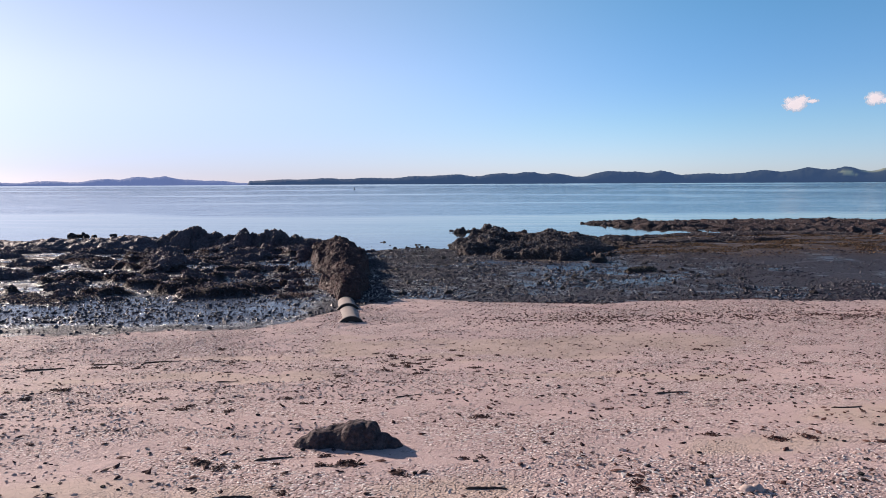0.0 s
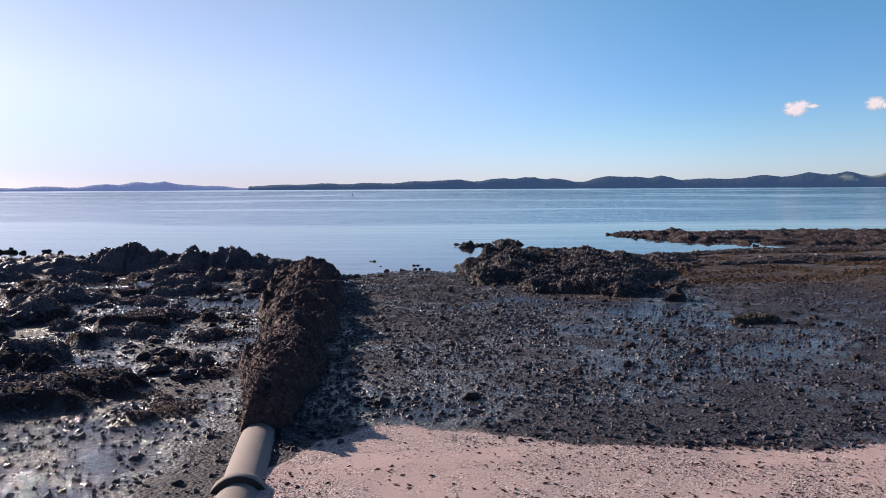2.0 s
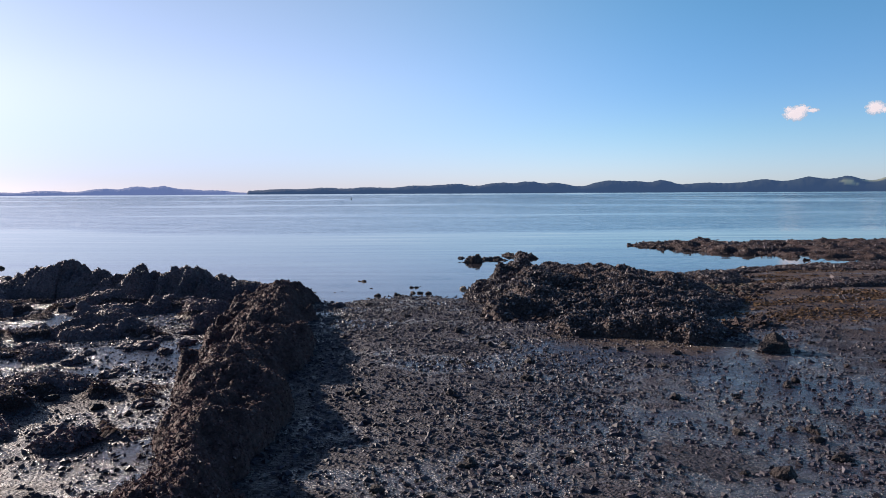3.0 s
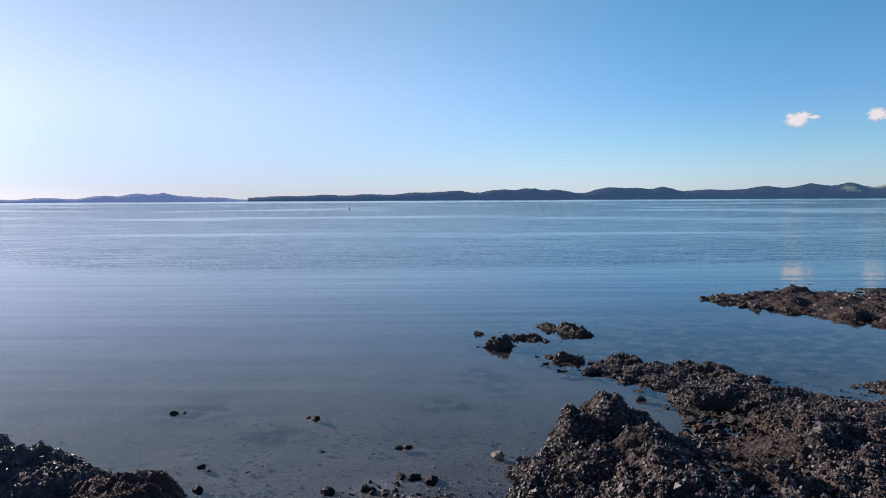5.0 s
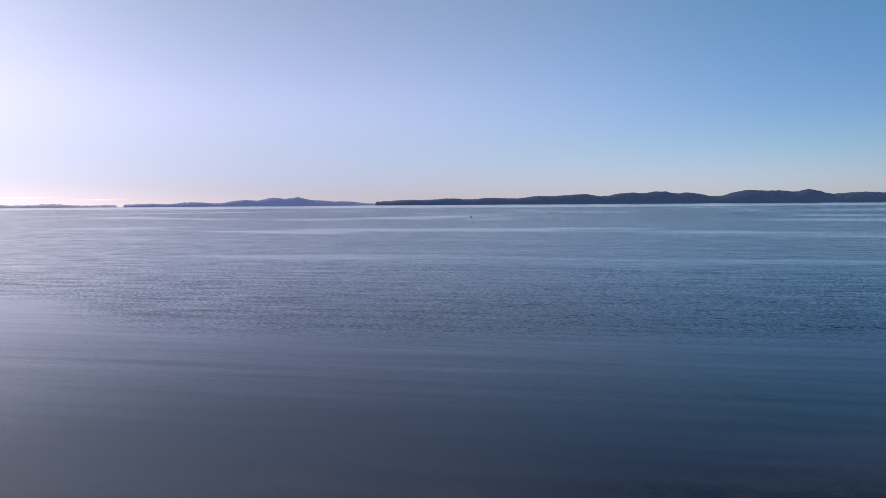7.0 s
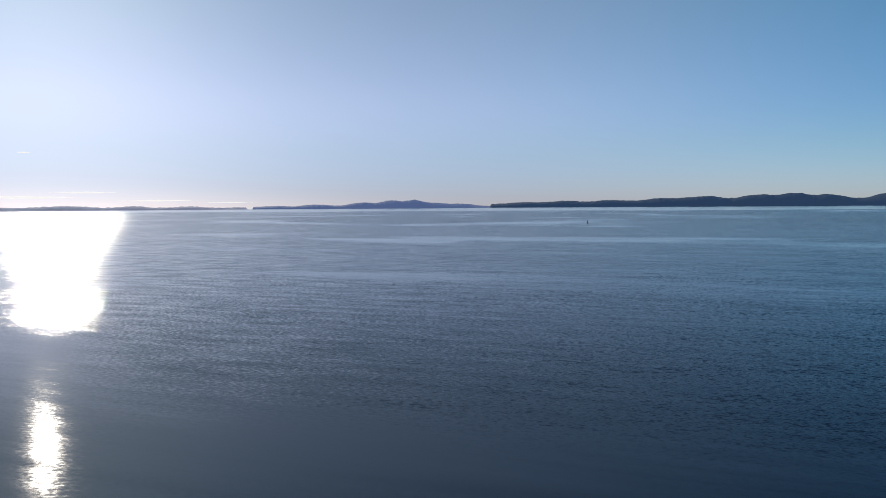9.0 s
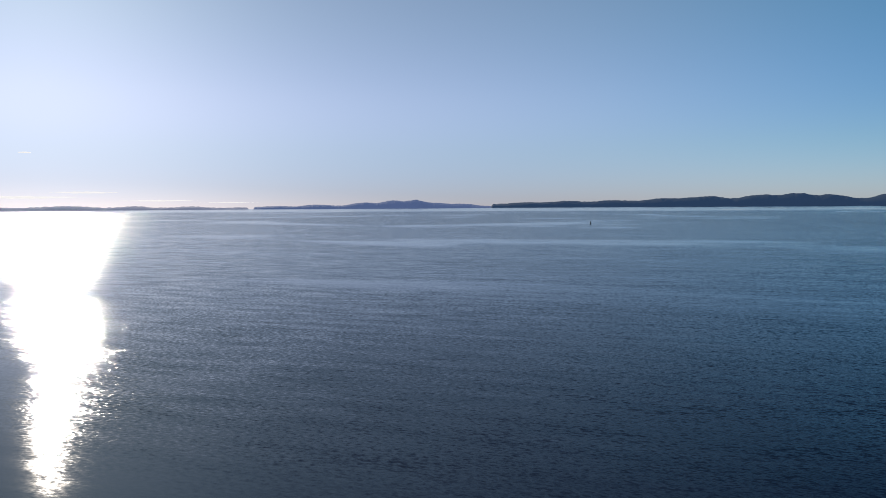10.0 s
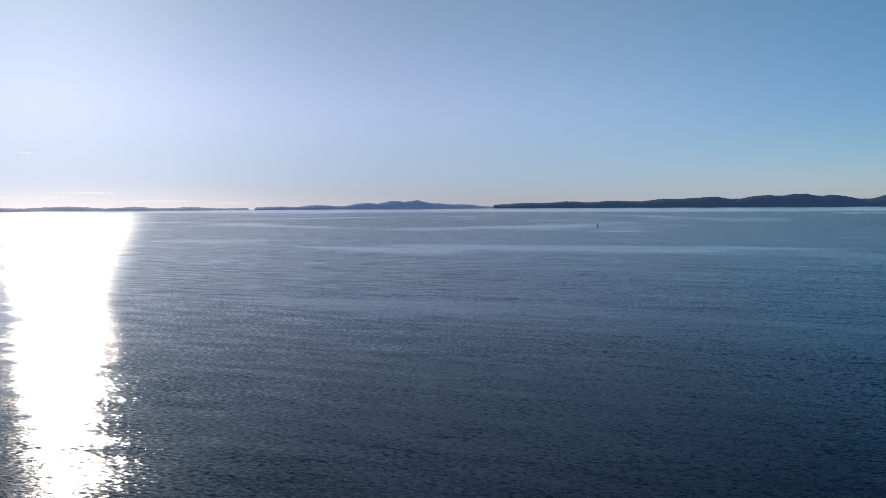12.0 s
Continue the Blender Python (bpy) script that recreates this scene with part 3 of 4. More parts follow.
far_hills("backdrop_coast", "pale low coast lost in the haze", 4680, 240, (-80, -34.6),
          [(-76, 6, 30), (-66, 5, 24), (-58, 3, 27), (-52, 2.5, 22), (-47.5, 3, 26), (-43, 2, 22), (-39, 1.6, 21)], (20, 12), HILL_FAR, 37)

# cloud brightness is put in as emission, bluer from core to veil
def make_cloud(name, colour, strength):
    cn = Nodes(name, 1.0, 0.0)
    cn.set("Base Color", (0.08, 0.08, 0.08))
    cn.set("Emission Color", cn.mix(cn.noise(0.02, 4, 0.6), tuple(0.93 * v for v in colour), colour))
    cn.set("Emission Strength", strength)
    return cn.mat


CLOUD_CORE = make_cloud("cloud_core", (0.98, 0.92, 0.97), 0.64)
CLOUD_BODY = make_cloud("cloud_body", (0.76, 0.80, 0.92), 0.62)
CLOUD_VEIL = make_cloud("cloud_veil", (0.47, 0.66, 0.86), 0.60)
# the bank beside the sun gets its brightness by emission too
bn = Nodes("cloud_near_sun", 1.0, 0.0)
bn.set("Base Color", (0.3, 0.3, 0.3))
bn.set("Emission Color", (1.0, 0.97, 0.95))
bn.set("Emission Strength", 1.0)
BRIGHT_CLOUD = bn.mat


def puffs(name, places, seed, material=None, reach=4700):
    """A cloud of many small puffs: places are (bearing, up in degrees, wide, high in degrees, how many)."""
    rng = np.random.default_rng(seed)
    bm = bmesh.new()
    bmesh.ops.create_icosphere(bm, subdivisions=1, radius=1)
    bv = np.array([v.co for v in bm.verts])
    bf = np.array([[v.index for v in f.verts] for f in bm.faces])
    bm.free()
    V, F = [], []
    for b, e, w, h, many in places:
        long = 1 if w < 5 * h else 7
        for _ in range(many):
            r, ang = min(0.55, abs(rng.normal(0, 0.27))), rng.uniform(0, 2 * math.pi)
            bb, ee = radians(b + w * r * math.cos(ang)), radians(e + h * r * math.sin(ang))
            size = reach * radians(min(w, h * 2.5)) * rng.uniform(0.10, 0.22) * max(0.4, 1.0 - r)
            c = reach * np.array([math.sin(bb) * math.cos(ee), math.cos(bb) * math.cos(ee), math.sin(ee)])
            F.append(bf + len(bv) * len(V))
            V.append(c + bv * size * np.array([long, long, 0.8 if long == 1 else 0.45]) * (1 + 0.03 * rng.normal(size=(len(bv), 1))))
    return raw_mesh(name, np.concatenate(V), np.concatenate(F), material, True)


def small_cloud(places, seed):
    """A bright core in a paler body with a thin veil behind."""
    cloud = tagged(new("backdrop_cloud"), "small white puffy cloud in a clear sky", "cloud", kind="structure")
    for name, mat, grow, reach, many in (("veil", CLOUD_VEIL, 1.12, 4760, 1.2), ("body", CLOUD_BODY, 0.92, 4720, 1.0), ("core", CLOUD_CORE, 0.68, 4680, 0.8)):
        rows = [(b, e, w * grow, h * grow, int(k * many)) for b, e, w, h, k in places]
        part(name, puffs(name, rows, seed, mat, reach), cloud)


small_cloud([(26.35, 5.55, 1.25, 0.75, 420), (26.75, 5.85, 1.0, 0.55, 190), (27.5, 5.75, 0.75, 0.24, 90), (25.95, 5.9, 0.55, 0.4, 80)], 3)
small_cloud([(31.3, 5.7, 0.95, 0.75, 380), (31.9, 5.55, 0.6, 0.4, 90)], 5)
bank = puffs("backdrop_cloud_bank",
             [(-50, 0.95, 6, 0.16, 400), (-46, 1.3, 4, 0.10, 240), (-41, 0.7, 5, 0.10, 240), (-56, 0.8, 6, 0.16, 300), (-36, 0.55, 4, 0.06, 160), (-49.6, 4.05, 0.7, 0.08, 60)], 8, BRIGHT_CLOUD)
tagged(new("backdrop_cloud_bank", bank), "thin bank of pale cloud low over the horizon", "cloud", kind="structure")


# ---- scattered pieces ----
OCT = np.array([[1, 0, 0], [-1, 0, 0], [0, 1, 0], [0, -1, 0], [0, 0, 1], [0, 0, -1]], float)
OCT_F = np.array([[0, 2, 4], [2, 1, 4], [1, 3, 4], [3, 0, 4], [2, 0, 5], [1, 2, 5], [3, 1, 5], [0, 3, 5]])


BLOCK = np.array([[-1, -0.8, -0.6], [1, -0.7, -0.6], [0.9, 0.9, -0.6], [-0.9, 0.8, -0.6], [-0.7, -0.5, 0.6], [0.6, -0.6, 0.55], [0.55, 0.5, 0.7], [-0.5, 0.6, 0.6]], float)
BLOCK_F = np.array([[0, 1, 5], [0, 5, 4], [1, 2, 6], [1, 6, 5], [2, 3, 7], [2, 7, 6], [3, 0, 4], [3, 4, 7], [4, 5, 6], [4, 6, 7]])
TET = np.array([[1, 0, -0.4], [-0.6, 0.9, -0.3], [-0.6, -0.9, -0.3], [-0.1, 0, 0.9]], float)
TET_F = np.array([[0, 1, 3], [1, 2, 3], [2, 0, 3], [0, 2, 1]])


def pieces_mesh(name, spots, sizes, material, seed, shape=(1, 0.75, 0.55), tilt=0.5, jitter=0.3, chips=False, blocks=False):
    """One mesh of loose angular pieces lying at the spots; chips: simple three-sided ones."""
    rng = np.random.default_rng(seed)
    n = len(spots)
    base, faces = (TET, TET_F) if chips else (BLOCK, BLOCK_F) if blocks else (OCT, OCT_F)
    m = len(base)
    v = base[None] * (1 + rng.uniform(-jitter, jitter, (n, m, 1))) + rng.uniform(-0.25, 0.25, (n, m, 3))
    v = v * np.asarray(shape) * np.asarray(sizes)[:, None, None]
    a, b = rng.uniform(0, 2 * np.pi, n), rng.normal(0, tilt, n)
    ca, sa, cb, sb = np.cos(a)[:, None], np.sin(a)[:, None], np.cos(b)[:, None], np.sin(b)[:, None]
    x, z = v[..., 0] * cb + v[..., 2] * sb, -v[..., 0] * sb + v[..., 2] * cb
    v = np.stack([x * ca - v[..., 1] * sa, x * sa + v[..., 1] * ca, z], -1) + spots[:, None, :]
    f = (faces[None] + m * np.arange(n)[:, None, None]).reshape(-1, 3)
    return raw_mesh(name, v.reshape(-1, 3), f, material)


def thrown(n, x0, x1, y0, y1, seed, keep=None):
    rng = np.random.default_rng(seed)
    x, y = rng.uniform(x0, x1, n), rng.uniform(y0, y1, n)
    if keep is not None:
        k = keep(x, y) > rng.uniform(0, 1, n)
        x, y = x[k], y[k]
    return x, y


def sizes_of(seed, spread, n):
    return np.clip(np.random.default_rng(seed).lognormal(0, spread, n), 0.35, 1.9)


def stuff(name, label, category, x, y, sizes, material, seed, **kw):
    z = land(x, y) + 0.25 * sizes
    me = pieces_mesh(name, np.stack([x, y, z], -1), sizes, material, seed, **kw)
    return tagged(new(name, me), label, category, kind="stuff")


# ---- rocks ----
def outcrop(name, label, spine, material, seed, step=0.09, knobs=1.0, flakes=0, category="rock", flake=0.037, crust=None, fray=0.42, steep=0.6, crag=0.7, bumpy=1.0, chips=True):
    """Rock banked along a spine of (x, y, half-width, height)."""
    s = np.array(spine, float)
    run = np.r_[0, np.cumsum(np.hypot(*np.diff(s[:, :2], axis=0).T))]
    nu = max(12, int(run[-1] / step))
    u = np.linspace(0, run[-1], nu)
    cx, cy, hw, hh = (np.interp(u, run, s[:, k]) for k in range(4))
    tx, ty = np.gradient(cx), np.gradient(cy)
    ln = np.hypot(tx, ty)
    nx, ny = ty / ln, -tx / ln
    nv = max(12, int(2.7 * hw.max() / step))
    v = np.linspace(-1.35, 1.35, nv)
    U, V = np.meshgrid(u, v, indexing="ij")
    wide = hw[:, None]
    Xo, Yo = cx[:, None] + nx[:, None] * V * wide, cy[:, None] + ny[:, None] * V * wide
    end = np.clip(np.minimum(U, run[-1] - U) / np.minimum(hw, run[-1] * 0.3)[:, None], 0, 1)
    frayed = np.abs(V) * (1 + fray * fbm(Xo / 1.5, Yo / 1.5, seed + 9, 4) * np.clip(1.6 / wide, 0.25, 1))
    shape = np.clip(1 - np.clip(frayed, 0, 1) ** 2.2, 0, 1) ** steep * np.clip(1 - (1 - end) ** 2, 0, 1) ** 0.7 * (1 - smooth(1.0, 1.3, np.abs(V)))
    m1, m2 = max(0.42, 4 * step), max(0.17, 2.6 * step)
    big, mid, small = lumps(Xo / (1.15 * knobs), Yo / (1.15 * knobs), seed), lumps(Xo / m1, Yo / m1, seed + 1), lumps(Xo / m2, Yo / m2, seed + 2)
    Zo = land(Xo, Yo) + hh[:, None] * shape * (0.95 - 0.64 * crag + crag * big * (0.75 + 0.6 * fbm(Xo / 2.8, Yo / 2.8, seed + 11, 3)) + 0.22 * fbm(Xo / 0.6, Yo / 0.6, seed + 4, 4))
    Zo = Zo + np.sqrt(shape) * (bumpy * (0.19 * mid + 0.12 * small) + 0.03 * fbm(Xo / 0.1, Yo / 0.1, seed + 6, 2) - 0.17 * (bumpy - 1)) * min(1.0, hh.max() * 1.6) - 0.16 * (1 - shape) ** 3 - 0.03
    body = raw_mesh("rock", np.stack([Xo, Yo, Zo], -1).reshape(-1, 3), grid_faces(nu, nv), material, True)
    if not flakes:
        return tagged(new(name, body), label, category)
    top = tagged(new(name), label, category)
    part("rock", body, top)
    rng = np.random.default_rng(seed)
    iu, iv = rng.integers(1, nu - 1, flakes), rng.integers(1, nv - 1, flakes)
    p = np.stack([Xo[iu, iv], Yo[iu, iv], Zo[iu, iv]], -1) + rng.normal(0, step * 0.35, (flakes, 3)) * (1, 1, 0.3)
    p = p[(shape[iu, iv] > 0.1) & (0.25 + 0.75 * smooth(0.45, 0.8, 0.6 * mid[iu, iv] + 0.4 * small[iu, iv]) > rng.uniform(0, 1, flakes))]
    size = flake * rng.lognormal(0, 0.4, len(p))
    part("oyster_crust", pieces_mesh("oyster_crust", p, size, crust or OYSTER, seed, (1, 0.8, 0.6), 0.85, 0.3, chips), top, "crust of oysters and weed tufts", "stuff")
    return top


def boulder_mesh(name, seed, material, detail=3, rough=0.3):
    bm = bmesh.new()
    bmesh.ops.create_icosphere(bm, subdivisions=detail, radius=1)
    for w in bm.verts:
        c = w.co.copy()
        k = 1 + 0.3 * rough * noise.fractal(c * 4.3 + Vector((0, seed, 0)), 0.8, 2.1, 3) + rough * noise.fractal(c * 1.1 + Vector((seed * 7.1, 0, 0)), 0.8, 2.1, 4) + 0.5 * rough * noise.cell(c * 1.6 + Vector((seed, 3, 1)))
        w.co = c * k
    for f in bm.faces:
        f.smooth = False
    me = bpy.data.meshes.new(name)
    bm.to_mesh(me)
    bm.free()
    me.materials.append(material)
    return me


# the weed-covered bank over the buried pipe
PIPE_A, PIPE_B = Vector((-2.27, 16.98, 1.29)), Vector((-3.42, 24.0, 0.93))
def bank_x(y):
    return -2.27 - 0.155 * (y - 17) - 0.25 * max(0.0, (y - 36) / 16) if np.isscalar(y) else -2.27 - 0.155 * (y - 17)


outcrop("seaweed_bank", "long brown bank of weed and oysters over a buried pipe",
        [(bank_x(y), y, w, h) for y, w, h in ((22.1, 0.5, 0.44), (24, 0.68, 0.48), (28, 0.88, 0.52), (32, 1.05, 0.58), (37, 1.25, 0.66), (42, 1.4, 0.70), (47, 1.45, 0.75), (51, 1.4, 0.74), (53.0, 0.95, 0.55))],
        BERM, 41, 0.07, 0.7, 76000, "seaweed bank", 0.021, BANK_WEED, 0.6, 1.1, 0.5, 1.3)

# the ridge that shuts off the sea on the far side of the mud
outcrop("rocky_ridge", "low dark ridge of weed-grown rock at the water's edge",
        [(-60, 55, 2, 0.3), (-45, 56, 2.5, 0.32), (-34, 55, 2.5, 0.4), (-30, 54.6, 2.6, 0.45), (-24, 54.2, 2.7, 0.65), (-21.2, 54.2, 2.2, 0.75)], ROCK, 51, 0.14, 1.3, 5000)
outcrop("rock_peak", "tall dark rock peak standing over the ridge",
        [(-22.8, 54.5, 1.3, 0.7), (-21.5, 54.5, 1.6, 0.92), (-20.8, 54.5, 1.6, 1.05), (-20.2, 54.5, 1.5, 1.3), (-19.5, 54.5, 1.4, 1.6), (-19.15, 54.5, 1.3, 1.75), (-18.95, 54.4, 1.2, 1.1), (-18.4, 54.3, 1.3, 1.08), (-17.9, 54.2, 1.3, 1.2), (-17.5, 54.1, 1.2, 0.95), (-17.1, 54.0, 1.0, 0.7), (-16.4, 53.9, 1.0, 0.6)],
        ROCK, 57, 0.07, 0.55, 4500, "rock", 0.037, None, 0.2, 0.8, 0.1)
outcrop("rocky_ridge", "low dark ridge of weed-grown rock at the water's edge",
        [(-17.6, 53.8, 1.4, 0.6), (-16.1, 53.6, 1.5, 0.62), (-15.2, 53.5, 1.7, 0.95), (-14.3, 53.4, 1.7, 0.75), (-13.3, 53.3, 1.8, 1.05), (-12.9, 53.2, 1.8, 0.9), (-12.3, 53.1, 1.7, 1.05), (-11.9, 53.0, 1.5, 0.5), (-11.2, 52.8, 1.5, 0.7), (-10.6, 52.6, 1.5, 0.5), (-9.6, 52.2, 1.4, 0.6), (-8.6, 52, 1.3, 0.6)], ROCK, 61, 0.07, 0.6, 14000, "rock", 0.037, None, 0.4)

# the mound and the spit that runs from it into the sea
# reef-dark body colour also stands for shade in crevices between oysters
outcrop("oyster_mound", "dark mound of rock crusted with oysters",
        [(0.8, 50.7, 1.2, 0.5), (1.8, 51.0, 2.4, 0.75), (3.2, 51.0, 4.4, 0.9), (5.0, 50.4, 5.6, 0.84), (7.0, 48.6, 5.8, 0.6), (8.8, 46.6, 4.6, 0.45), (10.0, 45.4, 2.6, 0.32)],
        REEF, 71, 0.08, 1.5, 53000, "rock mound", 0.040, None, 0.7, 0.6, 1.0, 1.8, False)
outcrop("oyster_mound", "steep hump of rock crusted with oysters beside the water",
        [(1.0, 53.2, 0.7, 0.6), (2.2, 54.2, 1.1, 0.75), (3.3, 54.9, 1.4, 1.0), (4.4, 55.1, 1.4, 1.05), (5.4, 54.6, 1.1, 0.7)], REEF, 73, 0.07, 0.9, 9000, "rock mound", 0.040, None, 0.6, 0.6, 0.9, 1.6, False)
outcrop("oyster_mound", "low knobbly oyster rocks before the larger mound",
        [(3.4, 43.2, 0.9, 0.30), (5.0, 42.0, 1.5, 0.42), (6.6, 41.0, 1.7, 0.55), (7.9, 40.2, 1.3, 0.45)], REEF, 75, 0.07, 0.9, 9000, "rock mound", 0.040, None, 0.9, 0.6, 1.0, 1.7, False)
outcrop("reef_spit", "narrow spit of brown oyster reef awash in the sea",
        [(4.8, 64.9, 0.7, 0.30), (6.4, 63.9, 1.4, 0.24), (8.0, 62.3, 1.8, 0.25), (9.6, 60.6, 2.4, 0.30), (11.6, 58.0, 2.9, 0.42), (14.0, 54.6, 2.4, 0.3)],
        REEF, 81, 0.08, 0.6, 34000, "reef", 0.038, None, 1.6, 0.95, 0.8, 1.0, False)
ISLETS = (("ragged chain of brown rocks off the end of the spit", [(3.75, 66.5, 0.4, 0.43), (4.4, 66.2, 0.5, 0.49), (5.1, 65.7, 0.45, 0.42)], 900),
          ("ragged brown rocks along the edge of the spit", [(5.7, 66.1, 0.45, 0.40), (6.6, 65.8, 0.6, 0.45), (7.5, 65.6, 0.4, 0.37)], 1000),
          ("ragged brown rocks along the edge of the spit", [(8.3, 65.0, 0.45, 0.37), (9.2, 64.1, 0.7, 0.40), (10.4, 63.3, 0.6, 0.35)], 1100),
          ("rounded weed-brown rock standing in shallow water", [(1.0, 69.4, 0.5, 0.49), (1.7, 68.9, 0.7, 0.59), (2.4, 69.3, 0.5, 0.47)], 1100),
          ("low weed-brown rocks just above the water", [(2.1, 71.0, 0.45, 0.50), (3.0, 70.9, 0.65, 0.57), (4.2, 71.0, 0.45, 0.47)], 1100),
          ("small weed-brown rock just above the water", [(0.5, 72.2, 0.4, 0.52), (1.35, 72.2, 0.42, 0.52)], 350),
          ("small weed-brown rock just above the water", [(1.8, 72.9, 0.3, 0.49), (2.3, 72.9, 0.3, 0.47)], 150),
          ("long low brown rock just above the water", [(4.1, 74.3, 0.45, 0.52), (4.9, 73.2, 0.55, 0.56), (5.7, 72.3, 0.5, 0.52), (6.7, 71.4, 0.4, 0.46)], 1500))
for k, (label, spine, many) in enumerate(ISLETS):
    outcrop("reef_islet", label, spine, REEF, 85 + 3 * k, 0.05, 0.5, many, "reef", 0.038, None, 1.4, 0.8, 0.7, 0.9, False)
outcrop("reef", "broad brown oyster reef lying along the water",
        [(16.6, 84, 0.6, 0.5), (19, 83.2, 3.4, 0.65), (23, 82, 7.2, 0.6), (30, 80.5, 10.5, 0.55), (40, 79.5, 12, 0.55), (55, 78, 12, 0.62), (90, 76, 12, 0.62)],
        REEF, 91, 0.22, 0.9, 30000, "reef", 0.075, None, 1.5, 1.1)
outcrop("reef_patch", "low brown weed-grown stones on the mud",
        [(15.0, 52.5, 0.8, 0.12), (18, 53.5, 1.2, 0.16), (22, 54.5, 1.4, 0.2), (27, 55, 1.2, 0.16)], REEF, 95, 0.1, 0.9, 6000, "reef", 0.05, None, 1.0)
outcrop("reef_patch", "low brown weed-grown stones on the mud",
        [(14, 61.0, 0.9, 0.12), (20, 62.8, 1.6, 0.18), (28, 64.5, 2.2, 0.18), (38, 65, 2.4, 0.18)], REEF, 97, 0.12, 0.9, 6000, "reef", 0.06, None, 1.0)

# broken stones strewn about the rocks
def rubble(label, spine, many, size, seed, spread=0.75, material=None, name="reef_stones"):
    s = np.array(spine, float)
    rng = np.random.default_rng(seed)
    run = np.r_[0, np.cumsum(np.hypot(*np.diff(s[:, :2], axis=0).T))]
    u = rng.uniform(-0.02, 1.0, many) * run[-1]
    x, y, w = (np.interp(u, run, s[:, k]) for k in range(3))
    off = rng.normal(0, spread, many) * w
    d = (s[-1, :2] - s[0, :2]) / np.hypot(*(s[-1, :2] - s[0, :2]))
    x, y = x + d[1] * off + rng.normal(0, 0.2, many), y - d[0] * off + rng.normal(0, 0.2, many)
    sz = size * np.clip(rng.lognormal(0, 0.45, many), 0.4, 2.5)
    z = np.maximum(land(x, y), -0.12) + 0.2 * sz
    me = pieces_mesh(name, np.stack([x, y, z], -1), sz, material or REEF, seed, (1, 0.85, 0.7), 0.4, 0.4, False, True)
    return tagged(new(name, me), label, "stones", kind="stuff")


rubble("broken brown stones along the edges of the spit", [(3.6, 66.6, 0.4), (5.2, 65.0, 0.8), (8.2, 62.2, 1.7), (12.4, 57.4, 2.8), (14.0, 54.6, 2.6)], 2200, 0.09, 301)
rubble("small brown stones around the islet", [(0.9, 69.0, 0.4), (2.5, 69.5, 0.6), (4.3, 70.8, 0.4)], 110, 0.10, 302)
rubble("small brown stones around the islet", [(4.2, 74.2, 0.3), (5.2, 72.8, 0.5), (6.7, 71.2, 0.3)], 90, 0.10, 303)
rubble("small brown stones around the islet", [(0.3, 71.9, 0.25), (1.6, 72.4, 0.3)], 24, 0.09, 304)
rubble("broken brown stones along the reef", [(17.0, 84.0, 0.6), (19, 82.4, 3.2), (23, 80.5, 6.5), (30, 78.5, 9.5), (44, 77, 11)], 3400, 0.13, 305, 0.5)
rubble("brown stones between the mound and the spit", [(6.5, 57.5, 1.0), (10, 54.5, 1.6), (14.5, 51.5, 1.6)], 700, 0.10, 306)
rubble("pale broken shell between the oyster rocks", [(7.6, 55.8, 0.7), (10.5, 54.0, 1.1), (14.0, 52.6, 1.4)], 5000, 0.05, 308, 0.6, PALE, "shell_rubble")
rubble("dark stones at the foot of the oyster mound", [(1.6, 46.4, 0.7), (4.4, 44.0, 0.8), (8.2, 41.5, 0.8), (10.5, 43.5, 0.8)], 500, 0.09, 307)

outcrop("oyster_clump", "small pale clump of oysters and weed on the mud",
        [(8.8, 33.6, 0.3, 0.14), (9.5, 33.7, 0.5, 0.24), (10.3, 33.6, 0.35, 0.16)], REEF, 111, 0.06, 0.4, 900, "oysters", 0.05, PALE, 0.8)

# single humps on the mud between the beach and the ridge
HUMPS = [(-10.0, 27.7, 1.0, 0.40), (-7.9, 25.9, 0.7, 0.22), (-5.8, 27.3, 0.5, 0.34), (-14.2, 35.4, 1.5, 0.45), (-9.6, 35.2, 1.2, 0.36),
         (-15.4, 40.0, 1.6, 0.45), (-18.0, 37.0, 1.5, 0.4), (-18.5, 46.0, 1.9, 0.5), (-11.8, 42.5, 1.4, 0.42), (-8.4, 24.7, 0.5, 0.18),
         (-12.4, 29.5, 1.2, 0.42), (-14.5, 26.6, 0.9, 0.36), (-9.2, 31.6, 1.0, 0.30), (-7.0, 31.0, 0.6, 0.25), (-7.6, 38.6, 1.1, 0.36),
         (-9.4, 46.6, 1.5, 0.5), (-13.4, 47.5, 1.7, 0.5), (-22.0, 42.0, 1.8, 0.45), (-24.0, 48.5, 2.2, 0.5), (-20.5, 31.8, 1.5, 0.4),
         (-16.6, 31.2, 1.3, 0.42), (-11.6, 38.6, 1.1, 0.34), (-28.0, 44.0, 2.0, 0.45), (-30.0, 50.0, 2.4, 0.5), (-25.5, 36.5, 1.7, 0.4),
         (-13.0, 23.6, 0.7, 0.28), (-10.6, 22.2, 0.35, 0.15), (-16.0, 50.5, 1.6, 0.5), (-20.8, 50.8, 1.8, 0.5), (-8.6, 43.0, 0.9, 0.35),
         (-36.0, 48.0, 2.4, 0.5), (-33.0, 41.0, 2.0, 0.45), (-12.0, 33.0, 0.7, 0.25), (-17.6, 42.8, 1.1, 0.35), (-22.6, 38.6, 1.3, 0.38)]
